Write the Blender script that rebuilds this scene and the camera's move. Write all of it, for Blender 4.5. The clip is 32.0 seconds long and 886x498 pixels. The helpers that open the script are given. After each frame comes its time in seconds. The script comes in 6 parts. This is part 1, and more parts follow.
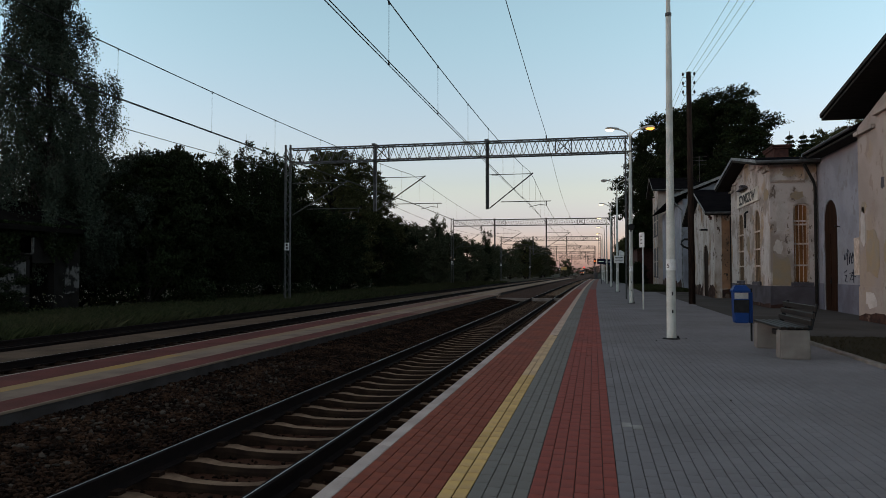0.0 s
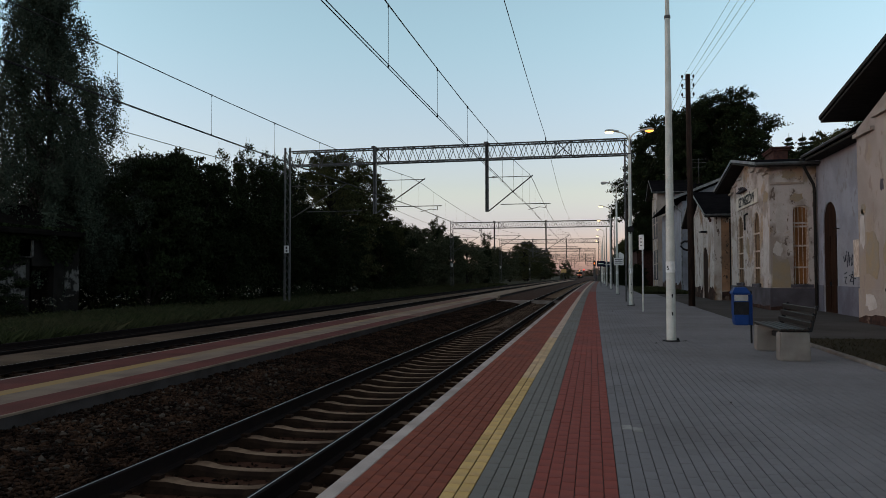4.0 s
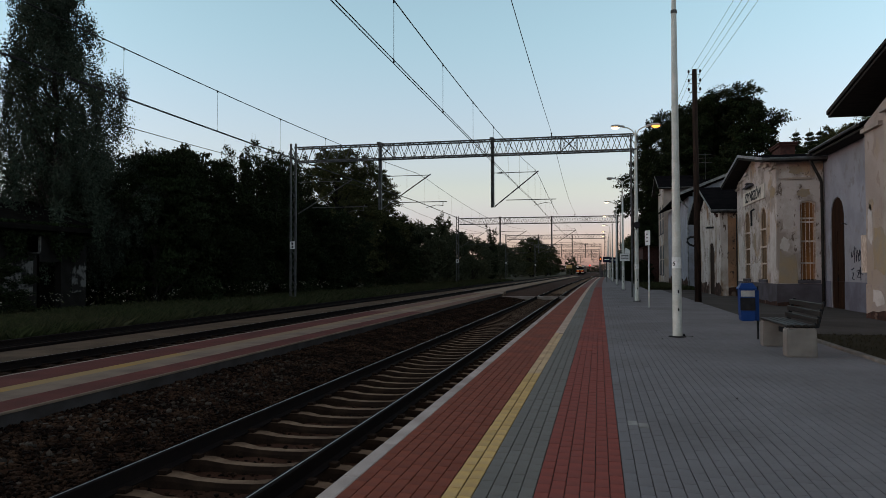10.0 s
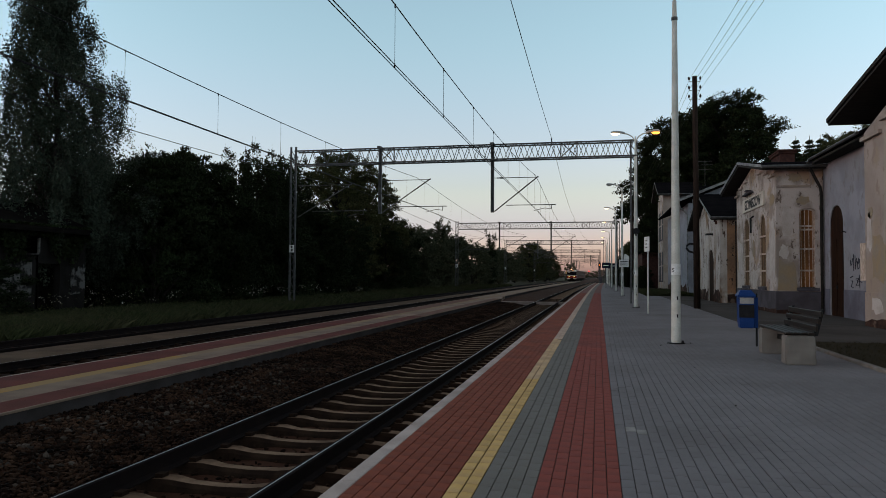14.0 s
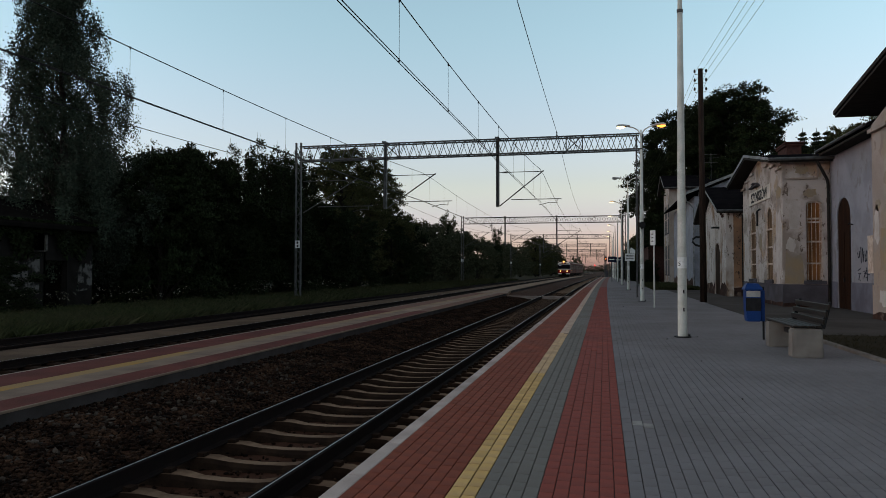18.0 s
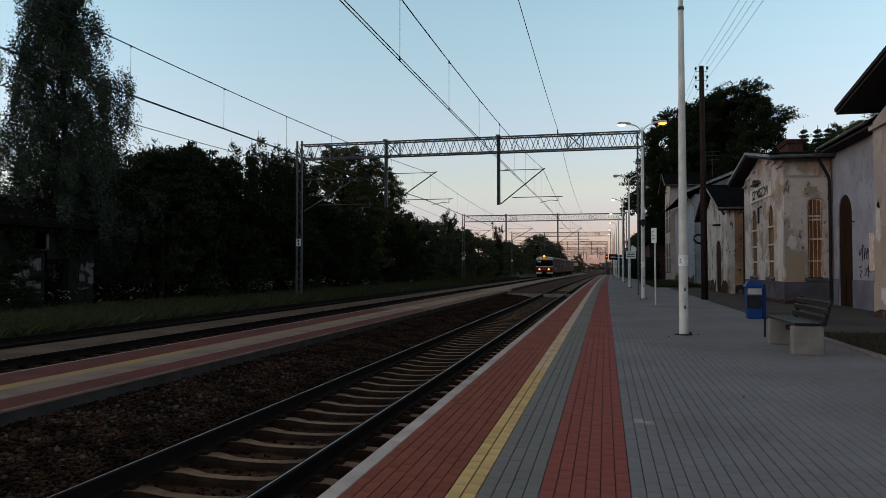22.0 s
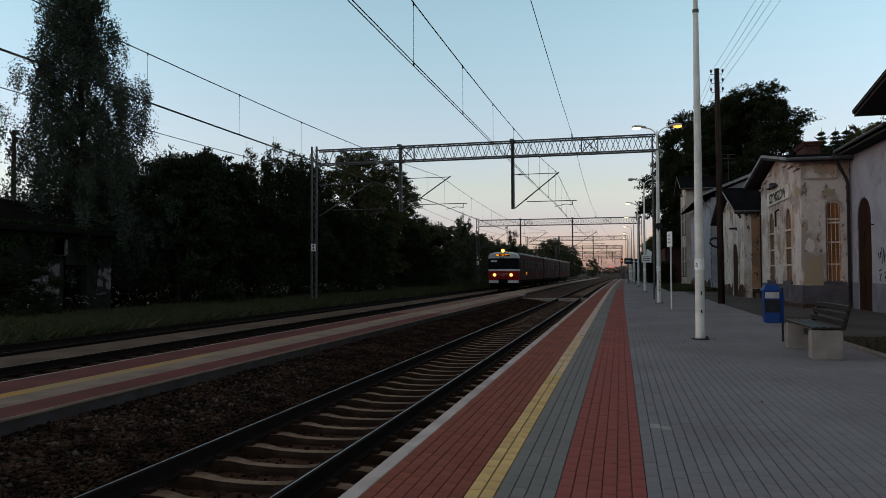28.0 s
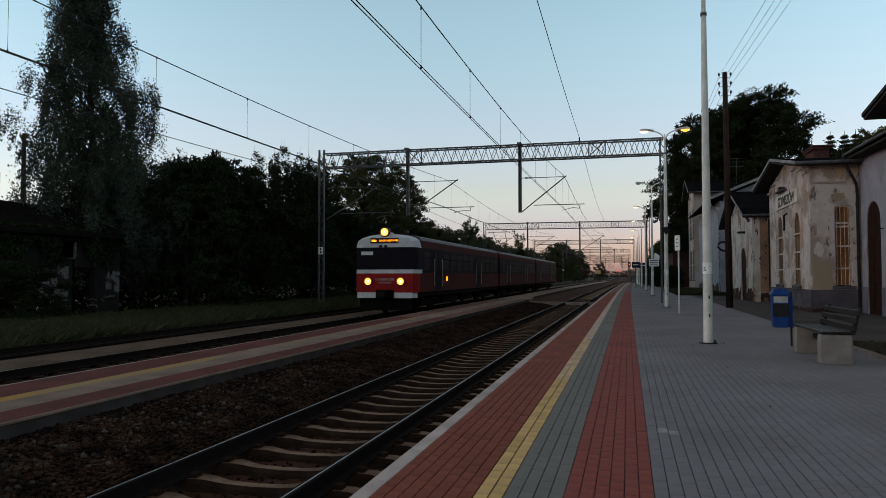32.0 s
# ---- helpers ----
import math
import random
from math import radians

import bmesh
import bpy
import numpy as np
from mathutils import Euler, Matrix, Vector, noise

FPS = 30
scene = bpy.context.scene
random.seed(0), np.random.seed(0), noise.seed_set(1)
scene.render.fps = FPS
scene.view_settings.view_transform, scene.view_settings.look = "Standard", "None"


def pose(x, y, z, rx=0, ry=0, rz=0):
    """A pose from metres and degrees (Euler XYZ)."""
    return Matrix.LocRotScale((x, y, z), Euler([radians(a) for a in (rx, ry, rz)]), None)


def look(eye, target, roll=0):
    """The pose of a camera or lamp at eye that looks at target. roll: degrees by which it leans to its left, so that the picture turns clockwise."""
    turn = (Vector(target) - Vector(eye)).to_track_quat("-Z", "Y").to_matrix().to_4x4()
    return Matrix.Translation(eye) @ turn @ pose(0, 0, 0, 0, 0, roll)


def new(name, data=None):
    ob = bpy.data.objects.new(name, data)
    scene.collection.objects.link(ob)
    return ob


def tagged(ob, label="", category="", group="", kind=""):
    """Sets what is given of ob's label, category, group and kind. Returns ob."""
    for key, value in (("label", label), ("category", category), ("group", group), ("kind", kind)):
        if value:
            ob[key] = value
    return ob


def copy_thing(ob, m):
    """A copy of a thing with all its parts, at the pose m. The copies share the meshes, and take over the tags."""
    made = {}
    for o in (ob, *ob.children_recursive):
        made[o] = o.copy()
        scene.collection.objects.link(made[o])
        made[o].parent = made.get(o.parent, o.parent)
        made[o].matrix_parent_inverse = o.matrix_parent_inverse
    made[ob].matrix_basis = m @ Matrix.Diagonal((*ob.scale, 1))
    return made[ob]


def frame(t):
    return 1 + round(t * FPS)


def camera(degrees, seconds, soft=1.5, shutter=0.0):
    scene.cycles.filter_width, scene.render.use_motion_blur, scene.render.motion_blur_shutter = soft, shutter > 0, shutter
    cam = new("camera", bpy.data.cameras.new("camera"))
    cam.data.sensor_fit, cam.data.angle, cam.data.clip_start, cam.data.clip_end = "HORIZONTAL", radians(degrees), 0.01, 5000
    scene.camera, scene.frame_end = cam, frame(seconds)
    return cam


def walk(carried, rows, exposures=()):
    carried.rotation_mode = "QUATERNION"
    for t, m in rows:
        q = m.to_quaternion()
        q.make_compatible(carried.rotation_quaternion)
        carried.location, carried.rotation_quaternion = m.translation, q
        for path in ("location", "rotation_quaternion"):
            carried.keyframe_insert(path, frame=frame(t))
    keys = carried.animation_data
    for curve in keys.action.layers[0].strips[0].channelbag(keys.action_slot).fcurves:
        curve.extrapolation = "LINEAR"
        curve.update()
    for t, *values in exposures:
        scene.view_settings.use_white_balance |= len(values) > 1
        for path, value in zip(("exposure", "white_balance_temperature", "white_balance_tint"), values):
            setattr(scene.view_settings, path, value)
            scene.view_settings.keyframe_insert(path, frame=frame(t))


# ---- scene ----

cam = camera(63.6, 32.0, soft=0.8)


def aim(yaw, tilt, lean):
    """Camera pose on the platform: degrees turned left of the track, up, and leaning."""
    return pose(0, 0, 1.5) @ pose(0, 0, 0, 0, 0, yaw) @ pose(0, 0, 0, 90 + tilt) @ pose(0, 0, 0, 0, 0, lean)


walk(cam, [(t, aim(a, b, c)) for t, a, b, c in (
    (0, 11.884, 1.858, -0.000),
    (0.5, 11.960, 1.855, -0.022),
    (1, 11.834, 1.995, -0.263),
    (1.5, 12.088, 1.854, -0.028),
    (2, 12.085, 1.853, -0.007),
    (2.5, 12.003, 1.564, -0.332),
    (3, 11.888, 1.666, -0.174),
    (3.5, 11.820, 2.050, -0.092),
    (5.5, 12.167, 2.066, -0.001),
    (6, 12.213, 2.245, 0.090),
    (6.5, 12.189, 2.422, 0.111),
    (7, 12.215, 2.193, 0.330),
    (7.5, 12.136, 2.134, 0.298),
    (8, 12.258, 2.169, 0.340),
    (8.5, 12.079, 2.010, 0.131),
    (9, 12.485, 1.930, -0.037),
    (9.5, 12.494, 1.687, -0.159),
    (10, 12.311, 1.725, -0.103),
    (10.5, 12.291, 1.844, -0.009),
    (11, 12.216, 1.756, -0.057),
    (11.5, 12.300, 1.654, -0.031),
    (12, 12.279, 1.992, 0.231),
    (12.5, 12.159, 2.205, 0.230),
    (13, 12.213, 2.224, 0.093),
    (13.5, 12.289, 2.323, 0.218),
    (14, 12.258, 2.094, 0.362),
    (14.5, 12.391, 1.810, 0.190),
    (16.5, 12.493, 2.004, 0.195),
    (17, 12.526, 2.110, 0.263),
    (17.5, 12.708, 1.946, 0.157),
    (18, 12.703, 1.678, 0.058),
    (18.5, 12.757, 1.651, 0.028),
    (19, 12.912, 1.614, 0.146),
    (19.5, 12.910, 1.730, 0.084),
    (20, 12.923, 1.929, -0.058),
    (20.5, 12.747, 1.813, -0.242),
    (21, 12.883, 1.812, -0.076),
    (21.5, 12.977, 1.563, 0.011),
    (22, 12.785, 1.515, -0.030),
    (22.5, 12.845, 1.645, -0.032),
    (23, 12.795, 1.717, -0.045),
    (23.5, 12.876, 1.737, -0.127),
    (24, 13.038, 1.841, -0.019),
    (24.5, 13.020, 1.821, -0.227),
    (25, 13.230, 1.898, 0.016),
    (25.5, 13.229, 2.057, 0.080),
    (27.5, 13.840, 1.680, -0.095),
    (28, 13.936, 1.881, -0.190),
    (28.5, 13.841, 1.941, -0.070),
    (29, 14.036, 2.018, -0.015),
    (29.5, 14.084, 1.964, -0.000),
    (30, 14.234, 2.048, 0.122),
    (30.5, 14.292, 2.115, 0.117),
    (31, 14.418, 1.952, 0.184),
    (31.5, 14.454, 2.503, -0.156),
    (32, 14.500, 2.158, -0.075),
)], exposures=((0, 0.14, 8350, 15), (32, 0.14, 8350, 15)))

# ---- world and sun: dusk, the sun low behind the camera ----
world = bpy.data.worlds.new("dusk_sky")
scene.world = world
world.use_nodes = True
wn = world.node_tree.nodes
wl = world.node_tree.links
sky = wn.new("ShaderNodeTexSky")
sky.sky_type = "NISHITA"
sky.sun_disc = False
sky.sun_elevation = radians(1.2)
sky.sun_rotation = radians(-110)
sky.altitude = 200
sky.air_density = 1.0
sky.dust_density = 0.35
sky.ozone_density = 2.6
wn["Background"].inputs[1].default_value = 0.88
haze = wn.new("ShaderNodeHueSaturation")
haze.inputs["Saturation"].default_value = 0.7
wl.new(sky.outputs[0], haze.inputs["Color"])
# the rose belt over the horizon, the clear blue above it and a warm tint overhead, the same all round
way = wn.new("ShaderNodeTexCoord")
split = wn.new("ShaderNodeSeparateXYZ")
wl.new(way.outputs["Generated"], split.inputs[0])
belt = wn.new("ShaderNodeValToRGB")
belt.color_ramp.interpolation = "EASE"
stops = belt.color_ramp.elements
stops[0].position, stops[0].color = 0.0, (0.42, 0.54, 1.05, 1)
# Overhead, out of view, the ramp is warmed to tint the ground light.
stops[1].position, stops[1].color = 1.0, (1.13, 1.0, 0.85, 1)
for at, tone in ((0.02, (0.6, 0.68, 1.25, 1)), (0.05, (0.8, 0.86, 1.52, 1)), (0.12, (1.01, 1.03, 1.2, 1)), (0.36, (0.91, 1.23, 1.27, 1)), (0.62, (1.09, 1.03, 0.93, 1))):
    stops.new(at).color = tone
wl.new(split.outputs["Z"], belt.inputs[0])
tinge = wn.new("ShaderNodeMix")
tinge.data_type, tinge.blend_type = "RGBA", "MULTIPLY"
tinge.inputs["Factor"].default_value = 1
wl.new(haze.outputs[0], tinge.inputs["A"])
wl.new(belt.outputs[0], tinge.inputs["B"])
wl.new(tinge.outputs["Result"], wn["Background"].inputs[0])

sun = new("sun", bpy.data.lights.new("sun", "SUN"))
sun.data.energy = 0.06
sun.data.angle = radians(20)
sun.data.color = (1.0, 0.8, 0.66)
sun.matrix_world = look((-94, -34, 3), (0, 0, 0))


# ---- materials ----
def mat(name, color, rough=0.8, metal=0.0, second=None, scale=8.0, fine=60.0, bump=0.15, mix=0.5, third=None, emit=None, spec=0.08,
        vary=0.0, stretch=(1, 1, 1), island=False, sharp=0.12, chips=None):
    """A procedural surface: two colours mixed by coarse noise, a stain colour, fine grain and relief."""
    m = bpy.data.materials.new(name)
    m.use_nodes = True
    n, l = m.node_tree.nodes, m.node_tree.links
    b = n["Principled BSDF"]
    b.inputs["Roughness"].default_value = rough
    b.inputs["Metallic"].default_value = metal
    b.inputs["Specular IOR Level"].default_value = spec
    if emit:
        b.inputs["Base Color"].default_value = (*color, 1)
        b.inputs["Emission Color"].default_value = (*emit[0], 1)
        b.inputs["Emission Strength"].default_value = emit[1]
        return m
    tc = n.new("ShaderNodeTexCoord")
    mp = n.new("ShaderNodeMapping")
    mp.inputs["Scale"].default_value = stretch
    l.new(tc.outputs["Object"], mp.inputs[0])
    no = n.new("ShaderNodeTexNoise")
    no.inputs["Scale"].default_value = scale
    no.inputs["Detail"].default_value = 6
    l.new(mp.outputs[0], no.inputs["Vector"])
    fi = n.new("ShaderNodeTexNoise")
    fi.inputs["Scale"].default_value = fine
    fi.inputs["Detail"].default_value = 4
    l.new(mp.outputs[0], fi.inputs["Vector"])
    second = second or tuple(c * 0.6 for c in color)
    ramp = n.new("ShaderNodeMapRange")
    ramp.inputs["From Min"].default_value = mix - sharp
    ramp.inputs["From Max"].default_value = mix + sharp
    l.new(no.outputs["Fac"], ramp.inputs["Value"])
    mx = n.new("ShaderNodeMix")
    mx.data_type = "RGBA"
    mx.inputs["A"].default_value = (*color, 1)
    mx.inputs["B"].default_value = (*second, 1)
    l.new(ramp.outputs[0], mx.inputs["Factor"])
    out = mx.outputs["Result"]
    if third:
        n3 = n.new("ShaderNodeTexNoise")
        n3.inputs["Scale"].default_value = scale * 0.37
        n3.inputs["Detail"].default_value = 5
        n3.inputs["Roughness"].default_value = 0.65
        off = n.new("ShaderNodeMapping")
        off.inputs["Location"].default_value = (17, 5, 3)
        l.new(mp.outputs[0], off.inputs[0])
        l.new(off.outputs[0], n3.inputs["Vector"])
        r3 = n.new("ShaderNodeMapRange")
        r3.inputs["From Min"].default_value = 0.55
        r3.inputs["From Max"].default_value = 0.62
        l.new(n3.outputs["Fac"], r3.inputs["Value"])
        m3 = n.new("ShaderNodeMix")
        m3.data_type = "RGBA"
        m3.inputs["B"].default_value = (*third, 1)
        l.new(out, m3.inputs["A"])
        l.new(r3.outputs[0], m3.inputs["Factor"])
        out = m3.outputs["Result"]
    if chips:
        nc = n.new("ShaderNodeTexNoise")
        nc.inputs["Scale"].default_value = scale * 3.1
        nc.inputs["Detail"].default_value = 8
        nc.inputs["Roughness"].default_value = 0.7
        sc = n.new("ShaderNodeMapping")
        sc.inputs["Location"].default_value = (3, 11, 7)
        sc.inputs["Scale"].default_value = (1, 1, 0.6)
        l.new(mp.outputs[0], sc.inputs[0])
        l.new(sc.outputs[0], nc.inputs["Vector"])
        rc = n.new("ShaderNodeMapRange")
        rc.inputs["From Min"].default_value = 0.58
        rc.inputs["From Max"].default_value = 0.6
        l.new(nc.outputs["Fac"], rc.inputs["Value"])
        mc = n.new("ShaderNodeMix")
        mc.data_type = "RGBA"
        mc.inputs["B"].default_value = (*chips, 1)
        l.new(out, mc.inputs["A"])
        l.new(rc.outputs[0], mc.inputs["Factor"])
        out = mc.outputs["Result"]
    g = n.new("ShaderNodeMapRange")
    g.inputs["To Min"].default_value = 0.75
    g.inputs["To Max"].default_value = 1.25
    l.new(fi.outputs["Fac"], g.inputs["Value"])
    mu = n.new("ShaderNodeMix")
    mu.data_type, mu.blend_type = "RGBA", "MULTIPLY"
    mu.inputs["Factor"].default_value = 1
    l.new(out, mu.inputs["A"])
    l.new(g.outputs[0], mu.inputs["B"])
    out = mu.outputs["Result"]
    if vary:
        if island:
            src = n.new("ShaderNodeNewGeometry").outputs["Random Per Island"]
        else:
            src = n.new("ShaderNodeObjectInfo").outputs["Random"]
        rv = n.new("ShaderNodeMapRange")
        rv.inputs["To Min"].default_value = 1 - vary
        rv.inputs["To Max"].default_value = 1 + vary
        l.new(src, rv.inputs["Value"])
        mv = n.new("ShaderNodeMix")
        mv.data_type, mv.blend_type = "RGBA", "MULTIPLY"
        mv.inputs["Factor"].default_value = 1
        l.new(out, mv.inputs["A"])
        l.new(rv.outputs[0], mv.inputs["B"])
        out = mv.outputs["Result"]
    l.new(out, b.inputs["Base Color"])
    if bump:
        bp = n.new("ShaderNodeBump")
        bp.inputs["Strength"].default_value = bump
        bp.inputs["Distance"].default_value = 0.02
        l.new(fi.outputs["Fac"], bp.inputs["Height"])
        l.new(bp.outputs[0], b.inputs["Normal"])
    return m


M_GROUND = mat("dark_soil", (0.034, 0.028, 0.017), 0.95, second=(0.024, 0.026, 0.012), scale=0.4, fine=20, spec=0.06)
M_BALLAST = mat("ballast_bed", (0.058, 0.025, 0.0155), 0.95, second=(0.038, 0.016, 0.01), scale=3, fine=45, bump=0.6, spec=0.06)
M_SAND = mat("sandy_gravel", (0.105, 0.066, 0.045), 0.95, second=(0.065, 0.041, 0.028), scale=1.2, fine=40, bump=0.5, spec=0.06)
M_STONE = mat("ballast_stone", (0.042, 0.0205, 0.0125), 0.9, second=(0.01, 0.0043, 0.0026), scale=2.2, mix=0.46, vary=0.75, island=True, spec=0.06)
M_CHIP = mat("pale_chipping", (0.06, 0.046, 0.038), 0.9, second=(0.03, 0.02, 0.015), scale=2.2, vary=0.6, island=True, spec=0.06)
M_SLEEPER = mat("sleeper_concrete", (0.207, 0.129, 0.085), 0.9, second=(0.109, 0.0649, 0.0425), scale=4, fine=50, vary=0.15, spec=0.06)
M_SLEEPERBROWN = mat("dark_sleeper_brown", (0.0349, 0.0191, 0.0123), 0.95, second=(0.0196, 0.0105, 0.00756), scale=6, fine=50, spec=0.06)
M_ISLRED = mat("dark_red_paving", (0.12, 0.033, 0.027), 0.9, second=(0.082, 0.026, 0.022), scale=1.2, fine=60, spec=0.06)
M_ISLWHITE = mat("dull_white_paving", (0.2, 0.14, 0.106), 0.9, second=(0.14, 0.098, 0.076), scale=1.5, fine=60, spec=0.06)
M_ISLYEL = mat("dull_yellow_paving", (0.34, 0.18, 0.04), 0.9, second=(0.26, 0.165, 0.08), scale=0.8, fine=60, spec=0.06)
# Island tones for farther stretches: fading by distance put into the colour.
M_ISLFAR = mat("distance_dulled_red_paving", (0.165, 0.075, 0.056), 0.9, second=(0.13, 0.075, 0.056), scale=0.8, fine=60, spec=0.06)
M_ISLBEIGE = mat("distance_paled_beige", (0.25, 0.175, 0.132), 0.9, second=(0.18, 0.122, 0.092), scale=0.6, fine=60, spec=0.06)
M_ISLEDGE = mat("weathered_edge_stone", (0.29, 0.225, 0.2), 0.9, second=(0.2, 0.15, 0.13), scale=2, fine=60, spec=0.06)
M_ISLCREAM = mat("dull_cream_stripe", (0.25, 0.165, 0.1), 0.9, second=(0.19, 0.125, 0.085), scale=0.7, fine=60, spec=0.06)
M_RUST = mat("rusty_rail_steel", (0.014, 0.009, 0.008), 0.85, second=(0.01, 0.007, 0.007), scale=6, fine=80, spec=0.05)
M_RAILTOP = mat("polished_rail_steel", (0.36, 0.32, 0.31), 0.4, 1.0, second=(0.27, 0.24, 0.23), scale=5, fine=90, bump=0.02)
M_RED = mat("red_paver", (0.27, 0.066, 0.05), 0.82, second=(0.2, 0.055, 0.046), scale=1.3, fine=150, vary=0.045, island=True, bump=0.2, spec=0.07)
M_REDP = mat("red_paver_single", (0.27, 0.066, 0.05), 0.82, second=(0.2, 0.055, 0.046), scale=1.3, fine=150, vary=0.045, bump=0.2, spec=0.07)
# Far red and grey blocks: the dulling by distance is in the colour.
M_REDFAR = mat("distance_dulled_red_paver", (0.2, 0.085, 0.07), 0.82, second=(0.16, 0.075, 0.064), scale=0.5, fine=150, bump=0.2, spec=0.07)
M_GREYFAR = mat("distance_dulled_grey_paver", (0.175, 0.15, 0.138), 0.82, second=(0.15, 0.125, 0.112), scale=0.4, fine=150, bump=0.2, spec=0.07)
M_REDE = mat("brown_red_paver", (0.235, 0.06, 0.036), 0.82, second=(0.175, 0.05, 0.035), scale=1.3, fine=150, vary=0.1, island=True, bump=0.2, spec=0.07)
M_REDEP = mat("brown_red_paver_single", (0.235, 0.06, 0.036), 0.82, second=(0.175, 0.05, 0.035), scale=1.3, fine=150, vary=0.1, bump=0.2, spec=0.07)
M_YEL = mat("yellow_paver", (0.57, 0.35, 0.13), 0.82, second=(0.48, 0.3, 0.14), scale=2, fine=120, vary=0.12, island=True, bump=0.2, spec=0.07)
# The yellow row pales with distance in two painted steps.
M_YELM = mat("half_paled_yellow_paver", (0.54, 0.355, 0.205), 0.82, second=(0.45, 0.3, 0.185), scale=2, fine=120, vary=0.12, island=True, bump=0.2, spec=0.07)
M_YELF = mat("distance_paled_yellow_paver", (0.501, 0.358, 0.274), 0.82, second=(0.414, 0.296, 0.232), scale=2, fine=120, vary=0.12, island=True, bump=0.2, spec=0.07)
M_YELP = mat("yellow_paver_single", (0.57, 0.35, 0.13), 0.82, second=(0.48, 0.3, 0.14), scale=2, fine=120, vary=0.12, bump=0.2, spec=0.07)
M_GREY = mat("grey_paver", (0.188, 0.173, 0.178), 0.82, second=(0.15, 0.136, 0.137), scale=0.4, fine=150, vary=0.045, island=True, bump=0.2, spec=0.07)
M_GREYP = mat("grey_paver_single", (0.188, 0.173, 0.178), 0.82, second=(0.15, 0.136, 0.137), scale=0.4, fine=150, vary=0.045, bump=0.2, spec=0.07)
M_GREYB = mat("olive_grey_paver", (0.168, 0.158, 0.146), 0.82, second=(0.145, 0.13, 0.115), scale=0.4, fine=150, vary=0.05, island=True, bump=0.2, spec=0.07)
M_GREYBP = mat("olive_grey_paver_single", (0.168, 0.158, 0.146), 0.82, second=(0.145, 0.13, 0.115), scale=0.4, fine=150, vary=0.05, bump=0.2, spec=0.07)
M_JOINT = mat("joint_sand", (0.1, 0.08, 0.073), 0.95, scale=5, fine=90, spec=0.06)
M_JOINTD = mat("dark_joint_dirt", (0.022, 0.018, 0.015), 0.95, scale=5, fine=90, spec=0.06)
M_CONC = mat("pale_concrete", (0.436, 0.353, 0.321), 0.85, second=(0.327, 0.263, 0.236), scale=2.5, fine=70, vary=0.1, spec=0.06)
M_CONCD = mat("dark_concrete", (0.142, 0.119, 0.113), 0.9, second=(0.0872, 0.0716, 0.0662), scale=2, fine=50, spec=0.06)
M_DARKSIDE = mat("dark_concrete_side", (0.05, 0.044, 0.044), 0.9, second=(0.034, 0.029, 0.028), scale=2, fine=50, spec=0.06)
M_GALV = mat("weathered_galvanised_steel", (0.098, 0.098, 0.1), 0.6, 0.4, second=(0.062, 0.062, 0.063), scale=5, fine=60)
M_WIRE = mat("dark_wire", (0.02, 0.02, 0.022), 0.6, 0.3, scale=5, bump=0)
M_POLE = mat("pale_painted_steel", (0.56, 0.56, 0.52), 0.5, second=(0.45, 0.45, 0.41), scale=3, fine=40, bump=0.05)
M_BAND = mat("white_band", (0.75, 0.76, 0.75), 0.5, second=(0.62, 0.62, 0.6), scale=9)
M_BLACK = mat("black_metal", (0.02, 0.02, 0.022), 0.5, scale=9)
M_TAR = mat("tarred_timber", (0.035, 0.022, 0.017), 0.9, second=(0.02, 0.013, 0.011), scale=4, fine=60, stretch=(4, 4, 0.5), spec=0.05)
M_PLASTER = mat("peeling_cream_plaster", (0.47, 0.405, 0.37), 0.92, second=(0.285, 0.23, 0.198), scale=1.2, fine=35, third=(0.37, 0.255, 0.175), mix=0.53, chips=(0.15, 0.112, 0.092), sharp=0.07)
M_PLASTERB = mat("bluish_white_plaster", (0.262, 0.266, 0.3), 0.92, second=(0.215, 0.214, 0.24), scale=0.9, fine=35, third=(0.235, 0.232, 0.25), chips=(0.2, 0.192, 0.2), sharp=0.08)
M_PLASTERO = mat("pinkish_stained_plaster", (0.36, 0.295, 0.262), 0.92, second=(0.3, 0.243, 0.215), scale=0.9, fine=35, third=(0.325, 0.25, 0.2), mix=0.52, chips=(0.285, 0.22, 0.185), sharp=0.09)
M_PALE = mat("bleached_pale_plaster", (0.5, 0.45, 0.42), 0.93, second=(0.42, 0.365, 0.33), scale=2.2, fine=40)
M_OCHRE = mat("bare_ochre_render", (0.31, 0.225, 0.145), 0.95, second=(0.27, 0.22, 0.17), scale=2.2, fine=40)
M_PLINTH = mat("grey_painted_plinth", (0.088, 0.08, 0.092), 0.9, second=(0.062, 0.055, 0.062), scale=1.5, fine=40)
M_PLINTHB = mat("dull_bluish_plinth", (0.135, 0.135, 0.165), 0.9, second=(0.1, 0.097, 0.117), scale=1.5, fine=40)
M_ROOF = mat("dark_bitumen_roof", (0.006, 0.006, 0.007), 0.9, second=(0.01, 0.009, 0.01), scale=1.5, fine=40, spec=0.0)
M_SOFFIT = mat("dark_timber_soffit", (0.035, 0.03, 0.028), 0.9, second=(0.022, 0.02, 0.018), scale=3, fine=40, stretch=(1, 6, 6))
M_TRIM = mat("zinc_trim", (0.24, 0.24, 0.24), 0.6, 0.3, second=(0.14, 0.14, 0.14), scale=4, fine=50)
M_BOARD = mat("orange_brown_board", (0.34, 0.135, 0.045), 0.8, second=(0.2, 0.08, 0.03), scale=1.6, fine=50, stretch=(3, 3, 0.5), vary=0.15)
